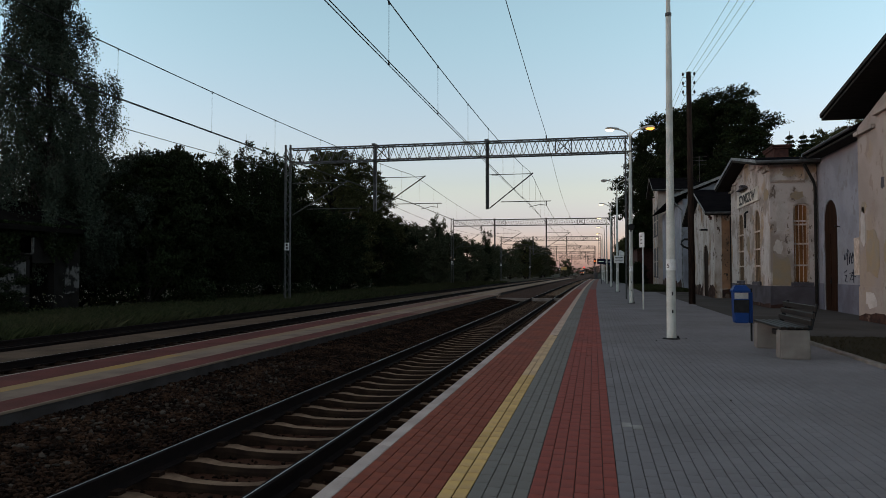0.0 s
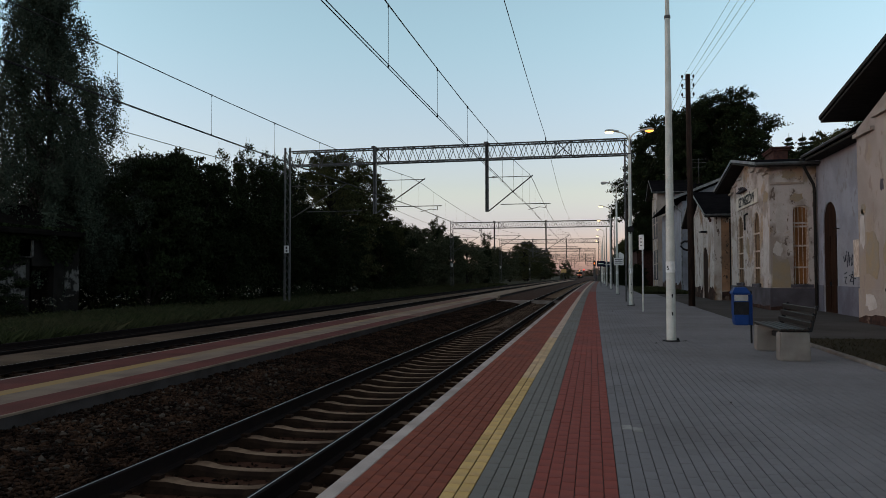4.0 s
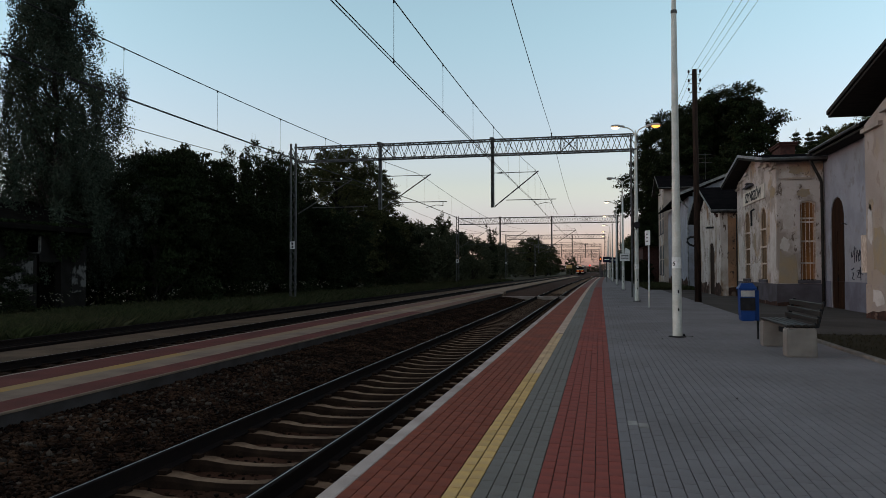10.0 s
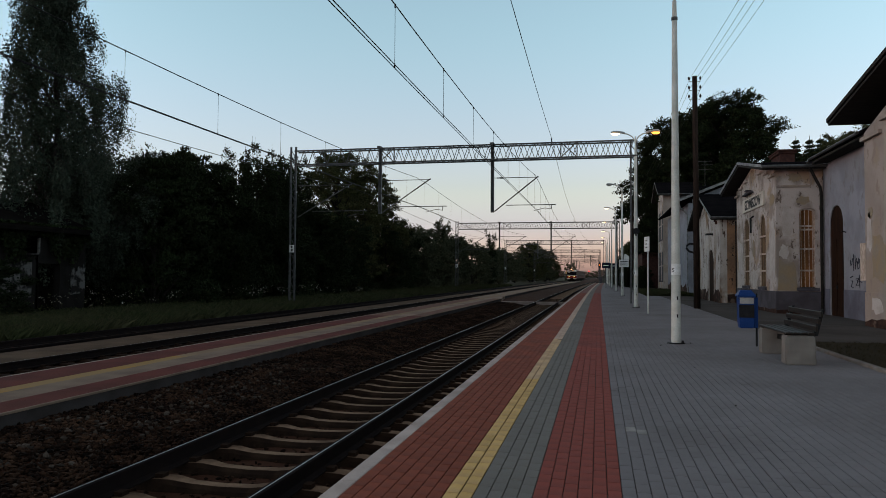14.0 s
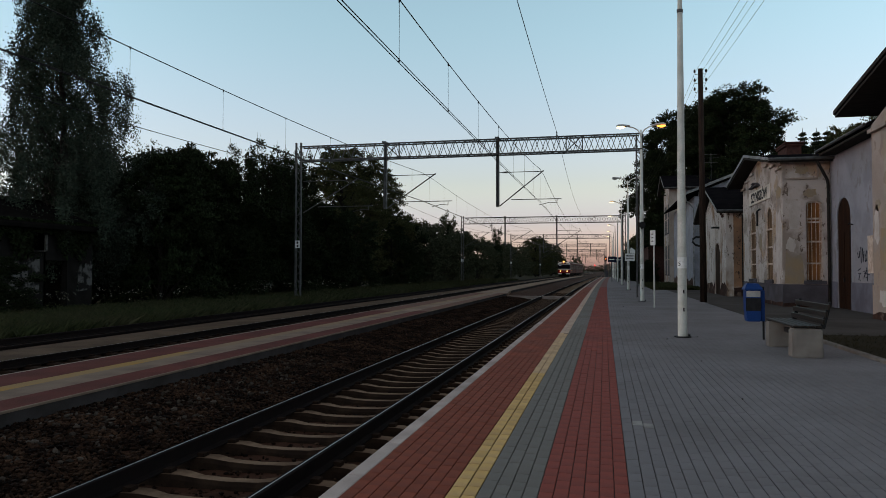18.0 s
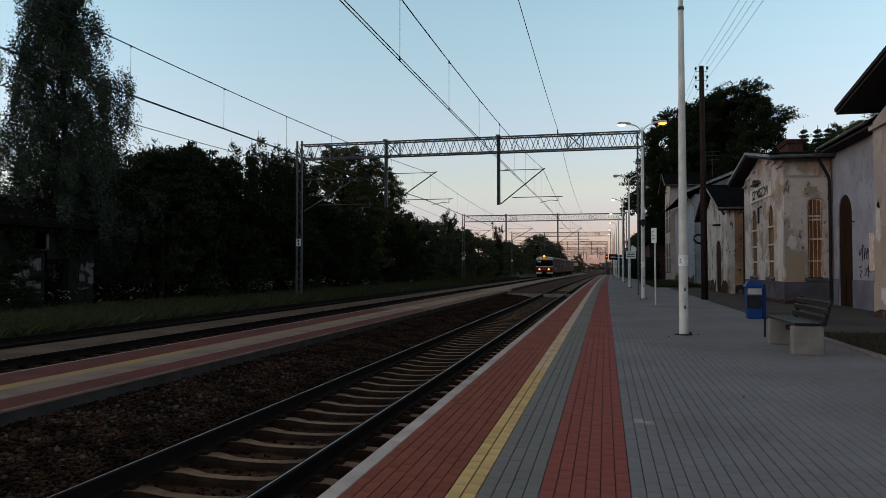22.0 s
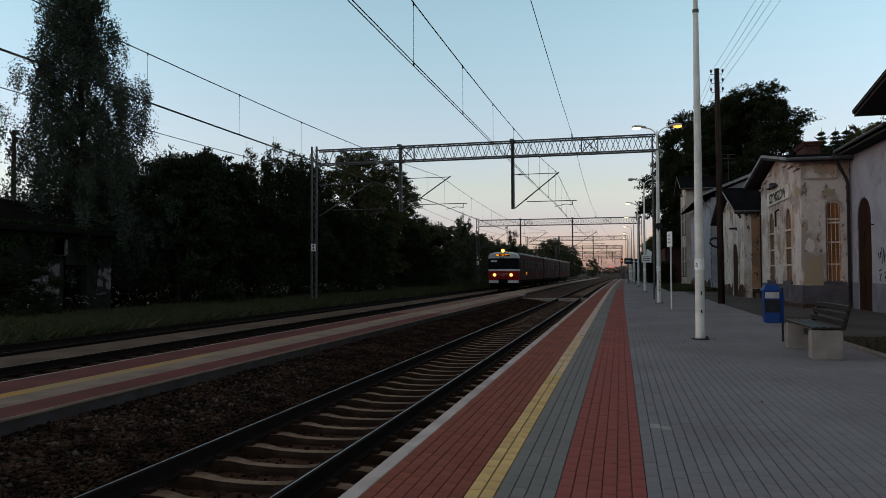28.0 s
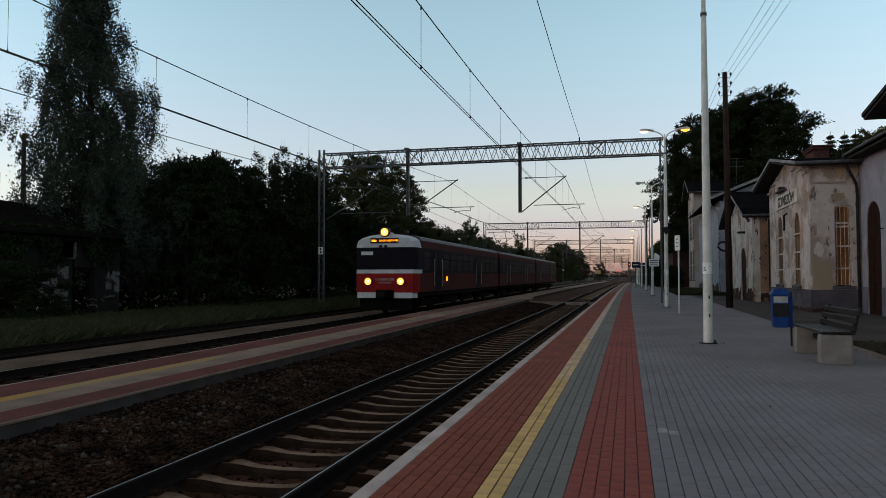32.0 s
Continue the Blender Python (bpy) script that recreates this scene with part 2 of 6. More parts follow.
M_BOARDP = mat("grey_weathered_board", (0.2, 0.12, 0.07), 0.85, second=(0.09, 0.055, 0.035), scale=2, fine=50, stretch=(3, 3, 0.4), vary=0.12)
M_DOOR = mat("brown_door_paint", (0.032, 0.015, 0.009), 0.7, second=(0.02, 0.01, 0.007), scale=2, fine=40, stretch=(3, 3, 0.5), spec=0.03)
M_FRAMEW = mat("flaking_window_paint", (0.6, 0.477, 0.397), 0.7, second=(0.392, 0.296, 0.236), scale=8, fine=60)
M_GUTTER = mat("dark_zinc_gutter", (0.1, 0.1, 0.1), 0.6, 0.3, second=(0.06, 0.06, 0.06), scale=4, fine=50)
M_BRICK = mat("old_chimney_brick", (0.075, 0.032, 0.026), 0.9, second=(0.045, 0.022, 0.019), scale=5, fine=40)
M_SIGN = mat("white_sign_plate", (0.72, 0.72, 0.7), 0.5, second=(0.6, 0.6, 0.58), scale=4, bump=0.02)
M_SIGNDULL = mat("faded_pale_sticker", (0.33, 0.33, 0.31), 0.6, second=(0.26, 0.26, 0.25), scale=9, bump=0.02)
M_INK = mat("black_lettering", (0.03, 0.028, 0.028), 0.6, scale=9, bump=0)
M_BLUE = mat("blue_painted_metal", (0.006, 0.036, 0.14), 0.45, second=(0.008, 0.04, 0.15), scale=4, fine=50, bump=0.05, spec=0.07)
M_BLUED = mat("dark_blue_board", (0.009, 0.013, 0.035), 0.5, scale=4, bump=0.02)
M_LABEL = mat("worn_grey_label", (0.3, 0.28, 0.26), 0.6, second=(0.08, 0.08, 0.09), scale=9, mix=0.5)
M_SLAT = mat("dark_stained_slat", (0.016, 0.013, 0.011), 0.45, second=(0.026, 0.02, 0.017), scale=3, fine=60, stretch=(5, 0.5, 5), spec=0.1)
M_BENCHC = mat("bench_concrete", (0.2, 0.18, 0.162), 0.9, second=(0.15, 0.133, 0.12), scale=3, fine=120, bump=0.3, spec=0.05)
M_LEAF = mat("dark_green_leaf", (0.011, 0.016, 0.0065), 0.7, second=(0.015, 0.023, 0.009), scale=0.5, fine=3, vary=0.4, island=True, bump=0, spec=0.05)
M_LEAFB = mat("birch_leaf", (0.027, 0.037, 0.027), 0.6, second=(0.038, 0.051, 0.036), scale=0.5, fine=3, vary=0.4, island=True, bump=0, spec=0.05)
M_LEAFR = mat("brownish_green_leaf", (0.042, 0.042, 0.018), 0.7, second=(0.045, 0.05, 0.02), scale=0.5, fine=3, vary=0.4, island=True, bump=0, spec=0.05)
M_NEEDLE = mat("dark_conifer_needles", (0.02, 0.03, 0.014), 0.8, second=(0.014, 0.022, 0.011), scale=0.6, fine=3, vary=0.3, island=True, bump=0, spec=0.05)
M_BARK = mat("dark_bark", (0.025, 0.021, 0.018), 0.95, second=(0.014, 0.012, 0.01), scale=5, fine=40, stretch=(3, 3, 0.6), bump=0.5)
M_BIRCHBARK = mat("birch_bark", (0.045, 0.04, 0.036), 0.9, second=(0.018, 0.016, 0.015), scale=3, fine=30, stretch=(1, 1, 3), mix=0.53)
M_GRASS = mat("long_grass", (0.032, 0.038, 0.016), 0.9, second=(0.042, 0.04, 0.021), scale=0.5, fine=4, vary=0.4, island=True, bump=0, spec=0.05)
M_DERELICT = mat("near_black_unplastered_wall", (0.014, 0.012, 0.011), 0.95, second=(0.009, 0.008, 0.007), scale=2, fine=30, spec=0.06)
M_FLAKE = mat("flaking_whitewash", (0.1, 0.095, 0.09), 0.95, second=(0.015, 0.013, 0.012), scale=3.2, fine=25, mix=0.5, sharp=0.06, spec=0.06)
M_REPLACED = mat("fresh_grey_paver", (0.3, 0.285, 0.265), 0.9, scale=4, fine=120, spec=0.06)
M_DARKFOOT = mat("dark_brown_foot", (0.0654, 0.0325, 0.0246), 0.95, second=(0.0327, 0.0191, 0.0161), scale=4, fine=30, third=(0.142, 0.0955, 0.0756), spec=0.06)
M_SPRAY = mat("faded_blue_black_spray", (0.018, 0.02, 0.035), 0.7, scale=9, bump=0)
M_ANNEXSIDE = mat("brown_stained_render", (0.33, 0.17, 0.1), 0.95, second=(0.2, 0.115, 0.075), scale=1.3, fine=35, third=(0.36, 0.3, 0.25), chips=(0.06, 0.04, 0.03))
M_DARKROOF = mat("near_black_roofing", (0.006, 0.005, 0.005), 0.95, second=(0.009, 0.008, 0.007), scale=2, fine=30, spec=0.0)
# Paving beside the station, with the building's shade put into its colour.
M_SIDEPAVE = mat("shade_dimmed_paving", (0.088, 0.076, 0.07), 0.95, second=(0.07, 0.06, 0.055), scale=0.5, fine=60, third=(0.062, 0.051, 0.047), spec=0.04)
M_NAMEBOARD = mat("yellowed_name_board", (0.6, 0.54, 0.47), 0.8, second=(0.47, 0.41, 0.35), scale=1.5, fine=40)
# Lighter leaf for far trees: distance haze put into the colour.
M_LEAFFAR = mat("haze_lightened_leaf", (0.045, 0.052, 0.03), 0.8, second=(0.06, 0.064, 0.04), scale=0.5, fine=3, vary=0.4, island=True, bump=0, spec=0.03)
M_ANNEXF = mat("rust_streaked_plaster", (0.5, 0.43, 0.39), 0.95, second=(0.38, 0.31, 0.27), scale=1.1, fine=35, third=(0.24, 0.14, 0.09), chips=(0.1, 0.065, 0.05), mix=0.52, sharp=0.07, stretch=(1, 1, 0.55))
M_TURF = mat("brownish_turf", (0.032, 0.025, 0.014), 0.9, second=(0.042, 0.032, 0.019), scale=0.8, fine=4, vary=0.4, island=True, bump=0, spec=0.05)
M_FLOWER = mat("white_flower", (0.42, 0.41, 0.36), 0.8, scale=5, bump=0)
M_LAMPGLOW = mat("lit_lamp_glass", (0.9, 0.6, 0.3), 0.4, emit=((1.0, 0.36, 0.06), 2.4))
M_LAMPWHITE = mat("lit_lamp_glass_pale", (0.9, 0.8, 0.6), 0.4, emit=((1.0, 0.75, 0.45), 3.0))
M_LAMPHEAD = mat("lamp_housing_grey", (0.4, 0.41, 0.41), 0.5, second=(0.3, 0.3, 0.3), scale=9, bump=0.02)
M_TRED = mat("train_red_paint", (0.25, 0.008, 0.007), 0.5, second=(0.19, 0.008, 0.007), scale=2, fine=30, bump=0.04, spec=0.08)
# Same red as the front, dimmed in its colour for the shaded side.
M_TSIDE = mat("shade_dimmed_red_paint", (0.066, 0.0085, 0.0085), 0.6, second=(0.044, 0.008, 0.008), scale=1.5, fine=30, bump=0.04, spec=0.06, stretch=(1, 0.4, 1))
M_TWHITE = mat("train_white_paint", (0.47, 0.47, 0.47), 0.4, second=(0.37, 0.37, 0.38), scale=2, fine=30, bump=0.03)
M_TDARK = mat("train_dark_window_band", (0.01, 0.007, 0.011), 0.5, second=(0.007, 0.005, 0.008), scale=2, fine=30, bump=0.03, spec=0.03)
M_TROOF = mat("train_roof_grey", (0.085, 0.075, 0.078), 0.5, second=(0.06, 0.053, 0.055), scale=1.5, fine=25, bump=0.05)
M_TUNDER = mat("near_black_train_parts", (0.004, 0.0035, 0.003), 0.9, second=(0.007, 0.005, 0.004), scale=3, fine=30, spec=0.03)
M_TGLASS = mat("train_window_glass", (0.005, 0.004, 0.006), 0.4, second=(0.007, 0.005, 0.008), scale=2, bump=0, spec=0.04)
M_HEAD = mat("headlight_glow", (1, 0.7, 0.3), 0.4, emit=((1.0, 0.38, 0.06), 1.5))
M_HEADC = mat("headlight_core", (1, 0.8, 0.5), 0.4, emit=((1.0, 0.6, 0.2), 5.0))
M_LED = mat("orange_led", (1, 0.4, 0.05), 0.4, emit=((1.0, 0.3, 0.02), 2.2))
M_SIGNAL = mat("signal_lamp", (1, 0.3, 0.05), 0.4, emit=((1.0, 0.16, 0.03), 1.7))
M_SIGRED = mat("red_signal_lamp", (1, 0.05, 0.03), 0.4, emit=((1.0, 0.04, 0.05), 1.3))


# ---- builders ----
def mesh_of(name, bm, material):
    me = bpy.data.meshes.new(name)
    bm.to_mesh(me)
    bm.free()
    me.materials.append(material)
    return me


def part(name, bm, material, parent=None, label="", smooth=False):
    """Links a bmesh as one mesh object under a thing or under a part."""
    me = mesh_of(name, bm, material)
    if smooth:
        me.polygons.foreach_set("use_smooth", [True] * len(me.polygons))
    ob = new(name, me)
    if parent:
        ob.parent = parent
    if label:
        ob["label"] = label
    return ob


def thing(name, at, label, category, group="", kind=""):
    ob = new(name)
    ob.empty_display_size = 0.2
    ob.matrix_basis = at if isinstance(at, Matrix) else pose(*at)
    return tagged(ob, label, category, group, kind)


def raw(name, verts, faces, material, parent=None, label=""):
    me = bpy.data.meshes.new(name)
    me.from_pydata(verts, [], faces)
    me.materials.append(material)
    ob = new(name, me)
    if parent:
        ob.parent = parent
    if label:
        ob["label"] = label
    return ob


def box(bm, x0, x1, y0, y1, z0, z1, bev=0.0):
    vs = [bm.verts.new((x, y, z)) for z in (z0, z1) for y in (y0, y1) for x in (x0, x1)]
    fs = [bm.faces.new([vs[i] for i in f]) for f in ((0, 2, 3, 1), (4, 5, 7, 6), (0, 1, 5, 4), (2, 6, 7, 3), (0, 4, 6, 2), (1, 3, 7, 5))]
    if bev:
        es = {e for f in fs for e in f.edges}
        bmesh.ops.bevel(bm, geom=list(es), offset=bev, segments=1, affect="EDGES", profile=0.5)
    return bm


def boxes(*rows, bev=0.0):
    bm = bmesh.new()
    for r in rows:
        box(bm, *r, bev=bev)
    return bm


def tube(bm, a, b, r0, r1=None, n=8, caps=True):
    """A round bar from a to b."""
    a, b = Vector(a), Vector(b)
    r1 = r0 if r1 is None else r1
    q = (b - a).to_track_quat("Z", "Y").to_matrix()
    rings = []
    for p, r in ((a, r0), (b, r1)):
        rings.append([bm.verts.new(p + q @ Vector((r * math.cos(2 * math.pi * i / n), r * math.sin(2 * math.pi * i / n), 0))) for i in range(n)])
    for i in range(n):
        bm.faces.new((rings[0][i], rings[0][(i + 1) % n], rings[1][(i + 1) % n], rings[1][i]))
    if caps:
        bm.faces.new(rings[0][::-1])
        bm.faces.new(rings[1])
    return bm


def tubes(pts, r, n=8):
    """A bent round bar through points, with radius r or a list of radii."""
    bm = bmesh.new()
    rad = r if isinstance(r, (list, tuple)) else [r] * len(pts)
    rings = []
    pts = [Vector(p) for p in pts]
    for i, p in enumerate(pts):
        d = (pts[min(i + 1, len(pts) - 1)] - pts[max(i - 1, 0)]).normalized()
        q = d.to_track_quat("Z", "Y").to_matrix()
        rings.append([bm.verts.new(p + q @ Vector((rad[i] * math.cos(2 * math.pi * k / n), rad[i] * math.sin(2 * math.pi * k / n), 0))) for k in range(n)])
    for a, b in zip(rings, rings[1:]):
        for k in range(n):
            bm.faces.new((a[k], a[(k + 1) % n], b[(k + 1) % n], b[k]))
    bm.faces.new(rings[0][::-1])
    bm.faces.new(rings[-1])
    return bm


def prism(bm, poly, d0, d1, put):
    """Extrudes a 2D polygon between depths d0 and d1; put(u, v, d) places a point."""
    a = [bm.verts.new(put(u, v, d0)) for u, v in poly]
    b = [bm.verts.new(put(u, v, d1)) for u, v in poly]
    n = len(poly)
    bm.faces.new(a)
    bm.faces.new(b[::-1])
    for i in range(n):
        bm.faces.new((a[i], b[i], b[(i + 1) % n], a[(i + 1) % n]))
    return bm


def arch(u0, u1, top, rise, n=8):
    """Points of an arch from (u0, top - rise) over to (u1, top - rise)."""
    c, w = (u0 + u1) / 2, (u1 - u0) / 2
    return [(c - w * math.cos(math.pi * i / n), top - rise + rise * math.sin(math.pi * i / n)) for i in range(n + 1)]


def wall_mesh(u0, u1, z0, z1, holes, depth, put, gable=None):
    """A wall with real openings. holes: (u0, u1, z0, z1, rise of the arch). gable: height of a peak over the middle."""
    bm = bmesh.new()
    at = u0
    for a, b, lo, hi, rise in sorted(holes):
        prism(bm, [(at, z0), (a, z0), (a, z1), (at, z1)], 0, depth, put)
        if lo > z0 + 0.01:
            prism(bm, [(a, z0), (b, z0), (b, lo), (a, lo)], 0, depth, put)
        if rise:
            pts = arch(a, b, hi, rise)
            for p, q in zip(pts, pts[1:]):
                prism(bm, [p, q, (q[0], z1), (p[0], z1)], 0, depth, put)
        else:
            prism(bm, [(a, hi), (b, hi), (b, z1), (a, z1)], 0, depth, put)
        at = b
    prism(bm, [(at, z0), (u1, z0), (u1, z1), (at, z1)], 0, depth, put)
    if gable:
        prism(bm, [(u0, z1), (u1, z1), ((u0 + u1) / 2, gable)], 0, depth, put)
    bmesh.ops.remove_doubles(bm, verts=bm.verts[:], dist=0.001)
    bmesh.ops.recalc_face_normals(bm, faces=bm.faces[:])
    return bm


def facing_track(x):
    return lambda u, v, d: (x + d, u, v)


def facing_back(y):
    return lambda u, v, d: (u, y + d, v)


def lettering(name, words, size, m, material, parent=None, depth=0.004, bold=0.0):
    """Words in the built-in font as a mesh."""
    cu = bpy.data.curves.new(name, "FONT")
    cu.body, cu.size, cu.align_x, cu.align_y, cu.extrude = words, size, "CENTER", "CENTER", depth
    cu.offset = bold
    tmp = new(name, cu)
    dg = bpy.context.evaluated_depsgraph_get()
    me = bpy.data.meshes.new_from_object(tmp.evaluated_get(dg))
    bpy.data.objects.remove(tmp)
    me.materials.clear()
    me.materials.append(material)
    ob = new(name, me)
    ob.matrix_basis = m
    if parent:
        ob.parent = parent
    return ob


# ---- ground, tracks, platforms ----
def bend(y):
    """The whole line curves gently to the right."""
    if y < 230:
        return 0.00007 * max(0.0, y - 30) ** 2
    return 2.8 + 0.6 * (1 - math.exp(-(y - 230) * 0.047))


def along(y0, y1):
    """Stations along the line: few where it is straight, closer on the curve."""
    return sorted({y0, y1} | {y for y in (*range(30, 400, 10),) if y0 < y < y1})


def swept(bm, poly, y0, y1):
    """A cross-section (x, z) carried along the curving line."""
    rings = [[bm.verts.new((u + bend(y), y, v)) for u, v in poly] for y in along(y0, y1)]
    n = len(poly)
    for a, b in zip(rings, rings[1:]):
        for i in range(n):
            bm.faces.new((a[i], a[(i + 1) % n], b[(i + 1) % n], b[i]))
    bm.faces.new(rings[0])
    bm.faces.new(rings[-1])
    bmesh.ops.recalc_face_normals(bm, faces=bm.faces[:])
    return bm


def strip(x0, x1, y0, y1, z0, z1):
    return swept(bmesh.new(), [(x0, z0), (x1, z0), (x1, z1), (x0, z1)], y0, y1)


def build_ground():
    bm = boxes((-1500, 1500, -400, 2500, -1.2, -0.62))
    tagged(part("ground", bm, M_GROUND), "dark earth and rough grass reaching the horizon", "ground", kind="structure")
    # ballast: an uneven sheet under the tracks
    rng = np.random.RandomState(3)
    xs = np.linspace(-12.2, -1.75, 60)
    ys = np.concatenate([np.linspace(-6, 60, 240), np.linspace(62, 700, 60)])
    X, Y = np.meshgrid(xs, ys)
    Z = -0.5 + rng.uniform(-0.012, 0.012, X.shape)
    Z += 0.01 * np.sin(X * 3.1 + np.sin(Y * 0.7))
    near = np.abs(X + 3.45) < 1.4
    Z = np.where(near, -0.555 + rng.uniform(-0.012, 0.012, X.shape), Z)
    bank = np.clip((-4.75 - X) / 1.4, 0, 1) * (X > np.where(Y > 49, -7.4, -6.75))
    Z += bank * 0.19
    w = len(xs)
    verts = np.stack([X + np.vectorize(bend)(Y), Y, Z], -1).reshape(-1, 3).tolist()
    faces = [(j * w + i, j * w + i + 1, (j + 1) * w + i + 1, (j + 1) * w + i) for j in range(len(ys) - 1) for i in range(w - 1)]
    tagged(raw("ballast", verts, faces, M_BALLAST), "dark reddish-brown stone ballast round the tracks", "ballast", kind="structure")
    bm = strip(-13.1, -11.4, -10, 700, -0.7, -0.31)
    tagged(part("gravel_strip", bm, M_SAND), "pale sandy gravel strip between two tracks", "gravel", kind="structure")
    bm = strip(-15.8, -13.2, -10, 700, -0.7, -0.49)
    tagged(part("side_ballast", bm, M_BALLAST), "dark overgrown ballast of the siding", "ballast", kind="structure")


def stones(name, n, x0, x1, y0, y1, z, size, seed, label, power=1.0, bank=0.0, material=None):
    rng = np.random.RandomState(seed)
    ico = bmesh.new()
    bmesh.ops.create_icosphere(ico, subdivisions=1, radius=1)
    ico.verts.ensure_lookup_table()
    bv = np.array([v.co[:] for v in ico.verts])
    bf = np.array([[v.index for v in f.verts] for f in ico.faces])
    ico.free()
    bv = bv[None] * rng.uniform(0.55, 1.2, (n, len(bv), 1))
    s = size * rng.uniform(0.5, 1.25, (n, 1, 3)) * np.array([1, 1, 0.75])
    p = np.stack([rng.uniform(x0, x1, n), y0 + (y1 - y0) * rng.uniform(0, 1, n) ** power, np.full(n, z) + rng.uniform(-0.01, 0.03, n)], 1)
    p[:, 2] += bank * np.clip((-4.75 - p[:, 0]) / 1.4, 0, 1)
    a = rng.uniform(0, 6.28, n)
    c, q = np.cos(a)[:, None], np.sin(a)[:, None]
    v = bv * s
    v = np.stack([v[..., 0] * c - v[..., 1] * q, v[..., 0] * q + v[..., 1] * c, v[..., 2]], -1) + p[:, None]
    f = (bf[None] + (np.arange(n) * bv.shape[1])[:, None, None]).reshape(-1, 3)
    ob = raw(name, v.reshape(-1, 3).tolist(), f.tolist(), material or M_STONE)
    return tagged(ob, label, "stones", kind="stuff")


RAIL = [(-0.075, 0), (0.075, 0), (0.075, 0.012), (0.012, 0.03), (0.012, 0.125), (0.036, 0.135), (0.036, 0.165), (0.028, 0.172),
        (-0.028, 0.172), (-0.036, 0.165), (-0.036, 0.135), (-0.012, 0.125), (-0.012, 0.03), (-0.075, 0.012)]


def sleeper_mesh(topside):
    """A pre-stressed sleeper: high at the rail seats, dipped between, with clips."""
    bm = bmesh.new()
    prof = [(-1.28, 0.0), (-1.2, 0.035), (-0.98, 0.075), (-0.5, 0.085), (-0.3, 0.055), (0, 0.045), (0.3, 0.055), (0.5, 0.085), (0.98, 0.075), (1.2, 0.035), (1.28, 0.0)]
    rings = []
    for x, z in prof:
        h = 0.13 if abs(x) > 0.4 else 0.105
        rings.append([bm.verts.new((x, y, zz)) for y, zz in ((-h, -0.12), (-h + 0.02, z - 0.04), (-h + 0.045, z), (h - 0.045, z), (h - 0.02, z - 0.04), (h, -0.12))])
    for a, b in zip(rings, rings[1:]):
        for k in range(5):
            # The top takes the given tone, the sides a darker brown.
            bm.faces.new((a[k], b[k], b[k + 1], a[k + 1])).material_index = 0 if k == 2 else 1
    bm.faces.new(rings[0])
    bm.faces.new(rings[-1][::-1])
    for s in (-1, 1):
        for o in (-0.11, 0.11):
            for f in box(bm, s * 0.752 + o - 0.04, s * 0.752 + o + 0.04, -0.05, 0.05, 0.06, 0.12).faces[-6:]:
                f.material_index = 1
    bmesh.ops.recalc_face_normals(bm, faces=bm.faces[:])
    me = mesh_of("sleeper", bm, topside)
    me.materials.append(M_SLEEPERBROWN)
    return me


SLEEPER = sleeper_mesh(M_SLEEPER)
DARK_SLEEPER = sleeper_mesh(M_SLEEPERBROWN)


def track(number, axis, shiny, y_single):
    top = thing("track_%d" % number, (axis, 0, -0.442), "railway track with steel rails on concrete sleepers" if shiny else "rusty siding track on dark sleepers",
                "railway track", "railway tracks", "structure")
    for s in (-1, 1):
        bm = bmesh.new()
        swept(bm, [(s * 0.752 + a, b) for a, b in RAIL], -8, 700)
        r = part("rail", bm, M_RUST, top, "rust-brown steel rail")
        if shiny:
            part("running_surface", strip(s * 0.752 - 0.007, s * 0.752 + 0.007, -8, 700, 0.1715, 0.1735), M_RAILTOP, r, "polished running surface")
    y = -7.0
    while y < y_single:
        ob = new("sleeper", SLEEPER if number == 1 else DARK_SLEEPER)
        ob.parent = top
        ob.matrix_basis = pose(bend(y) + random.uniform(-0.015, 0.015), y + random.uniform(-0.015, 0.015), -0.085, 0, 0, random.uniform(-0.5, 0.5))
        y += 0.6
    rows = []
    while y < 200:
        rows.append((-1.28 + bend(y), 1.28 + bend(y), y - 0.13, y + 0.13, -0.2, -0.02))
        y += 0.6
    ob = part("far_sleepers", boxes(*rows), M_SLEEPER if number == 1 else M_SLEEPERBROWN, top)
    ob["kind"] = "stuff"


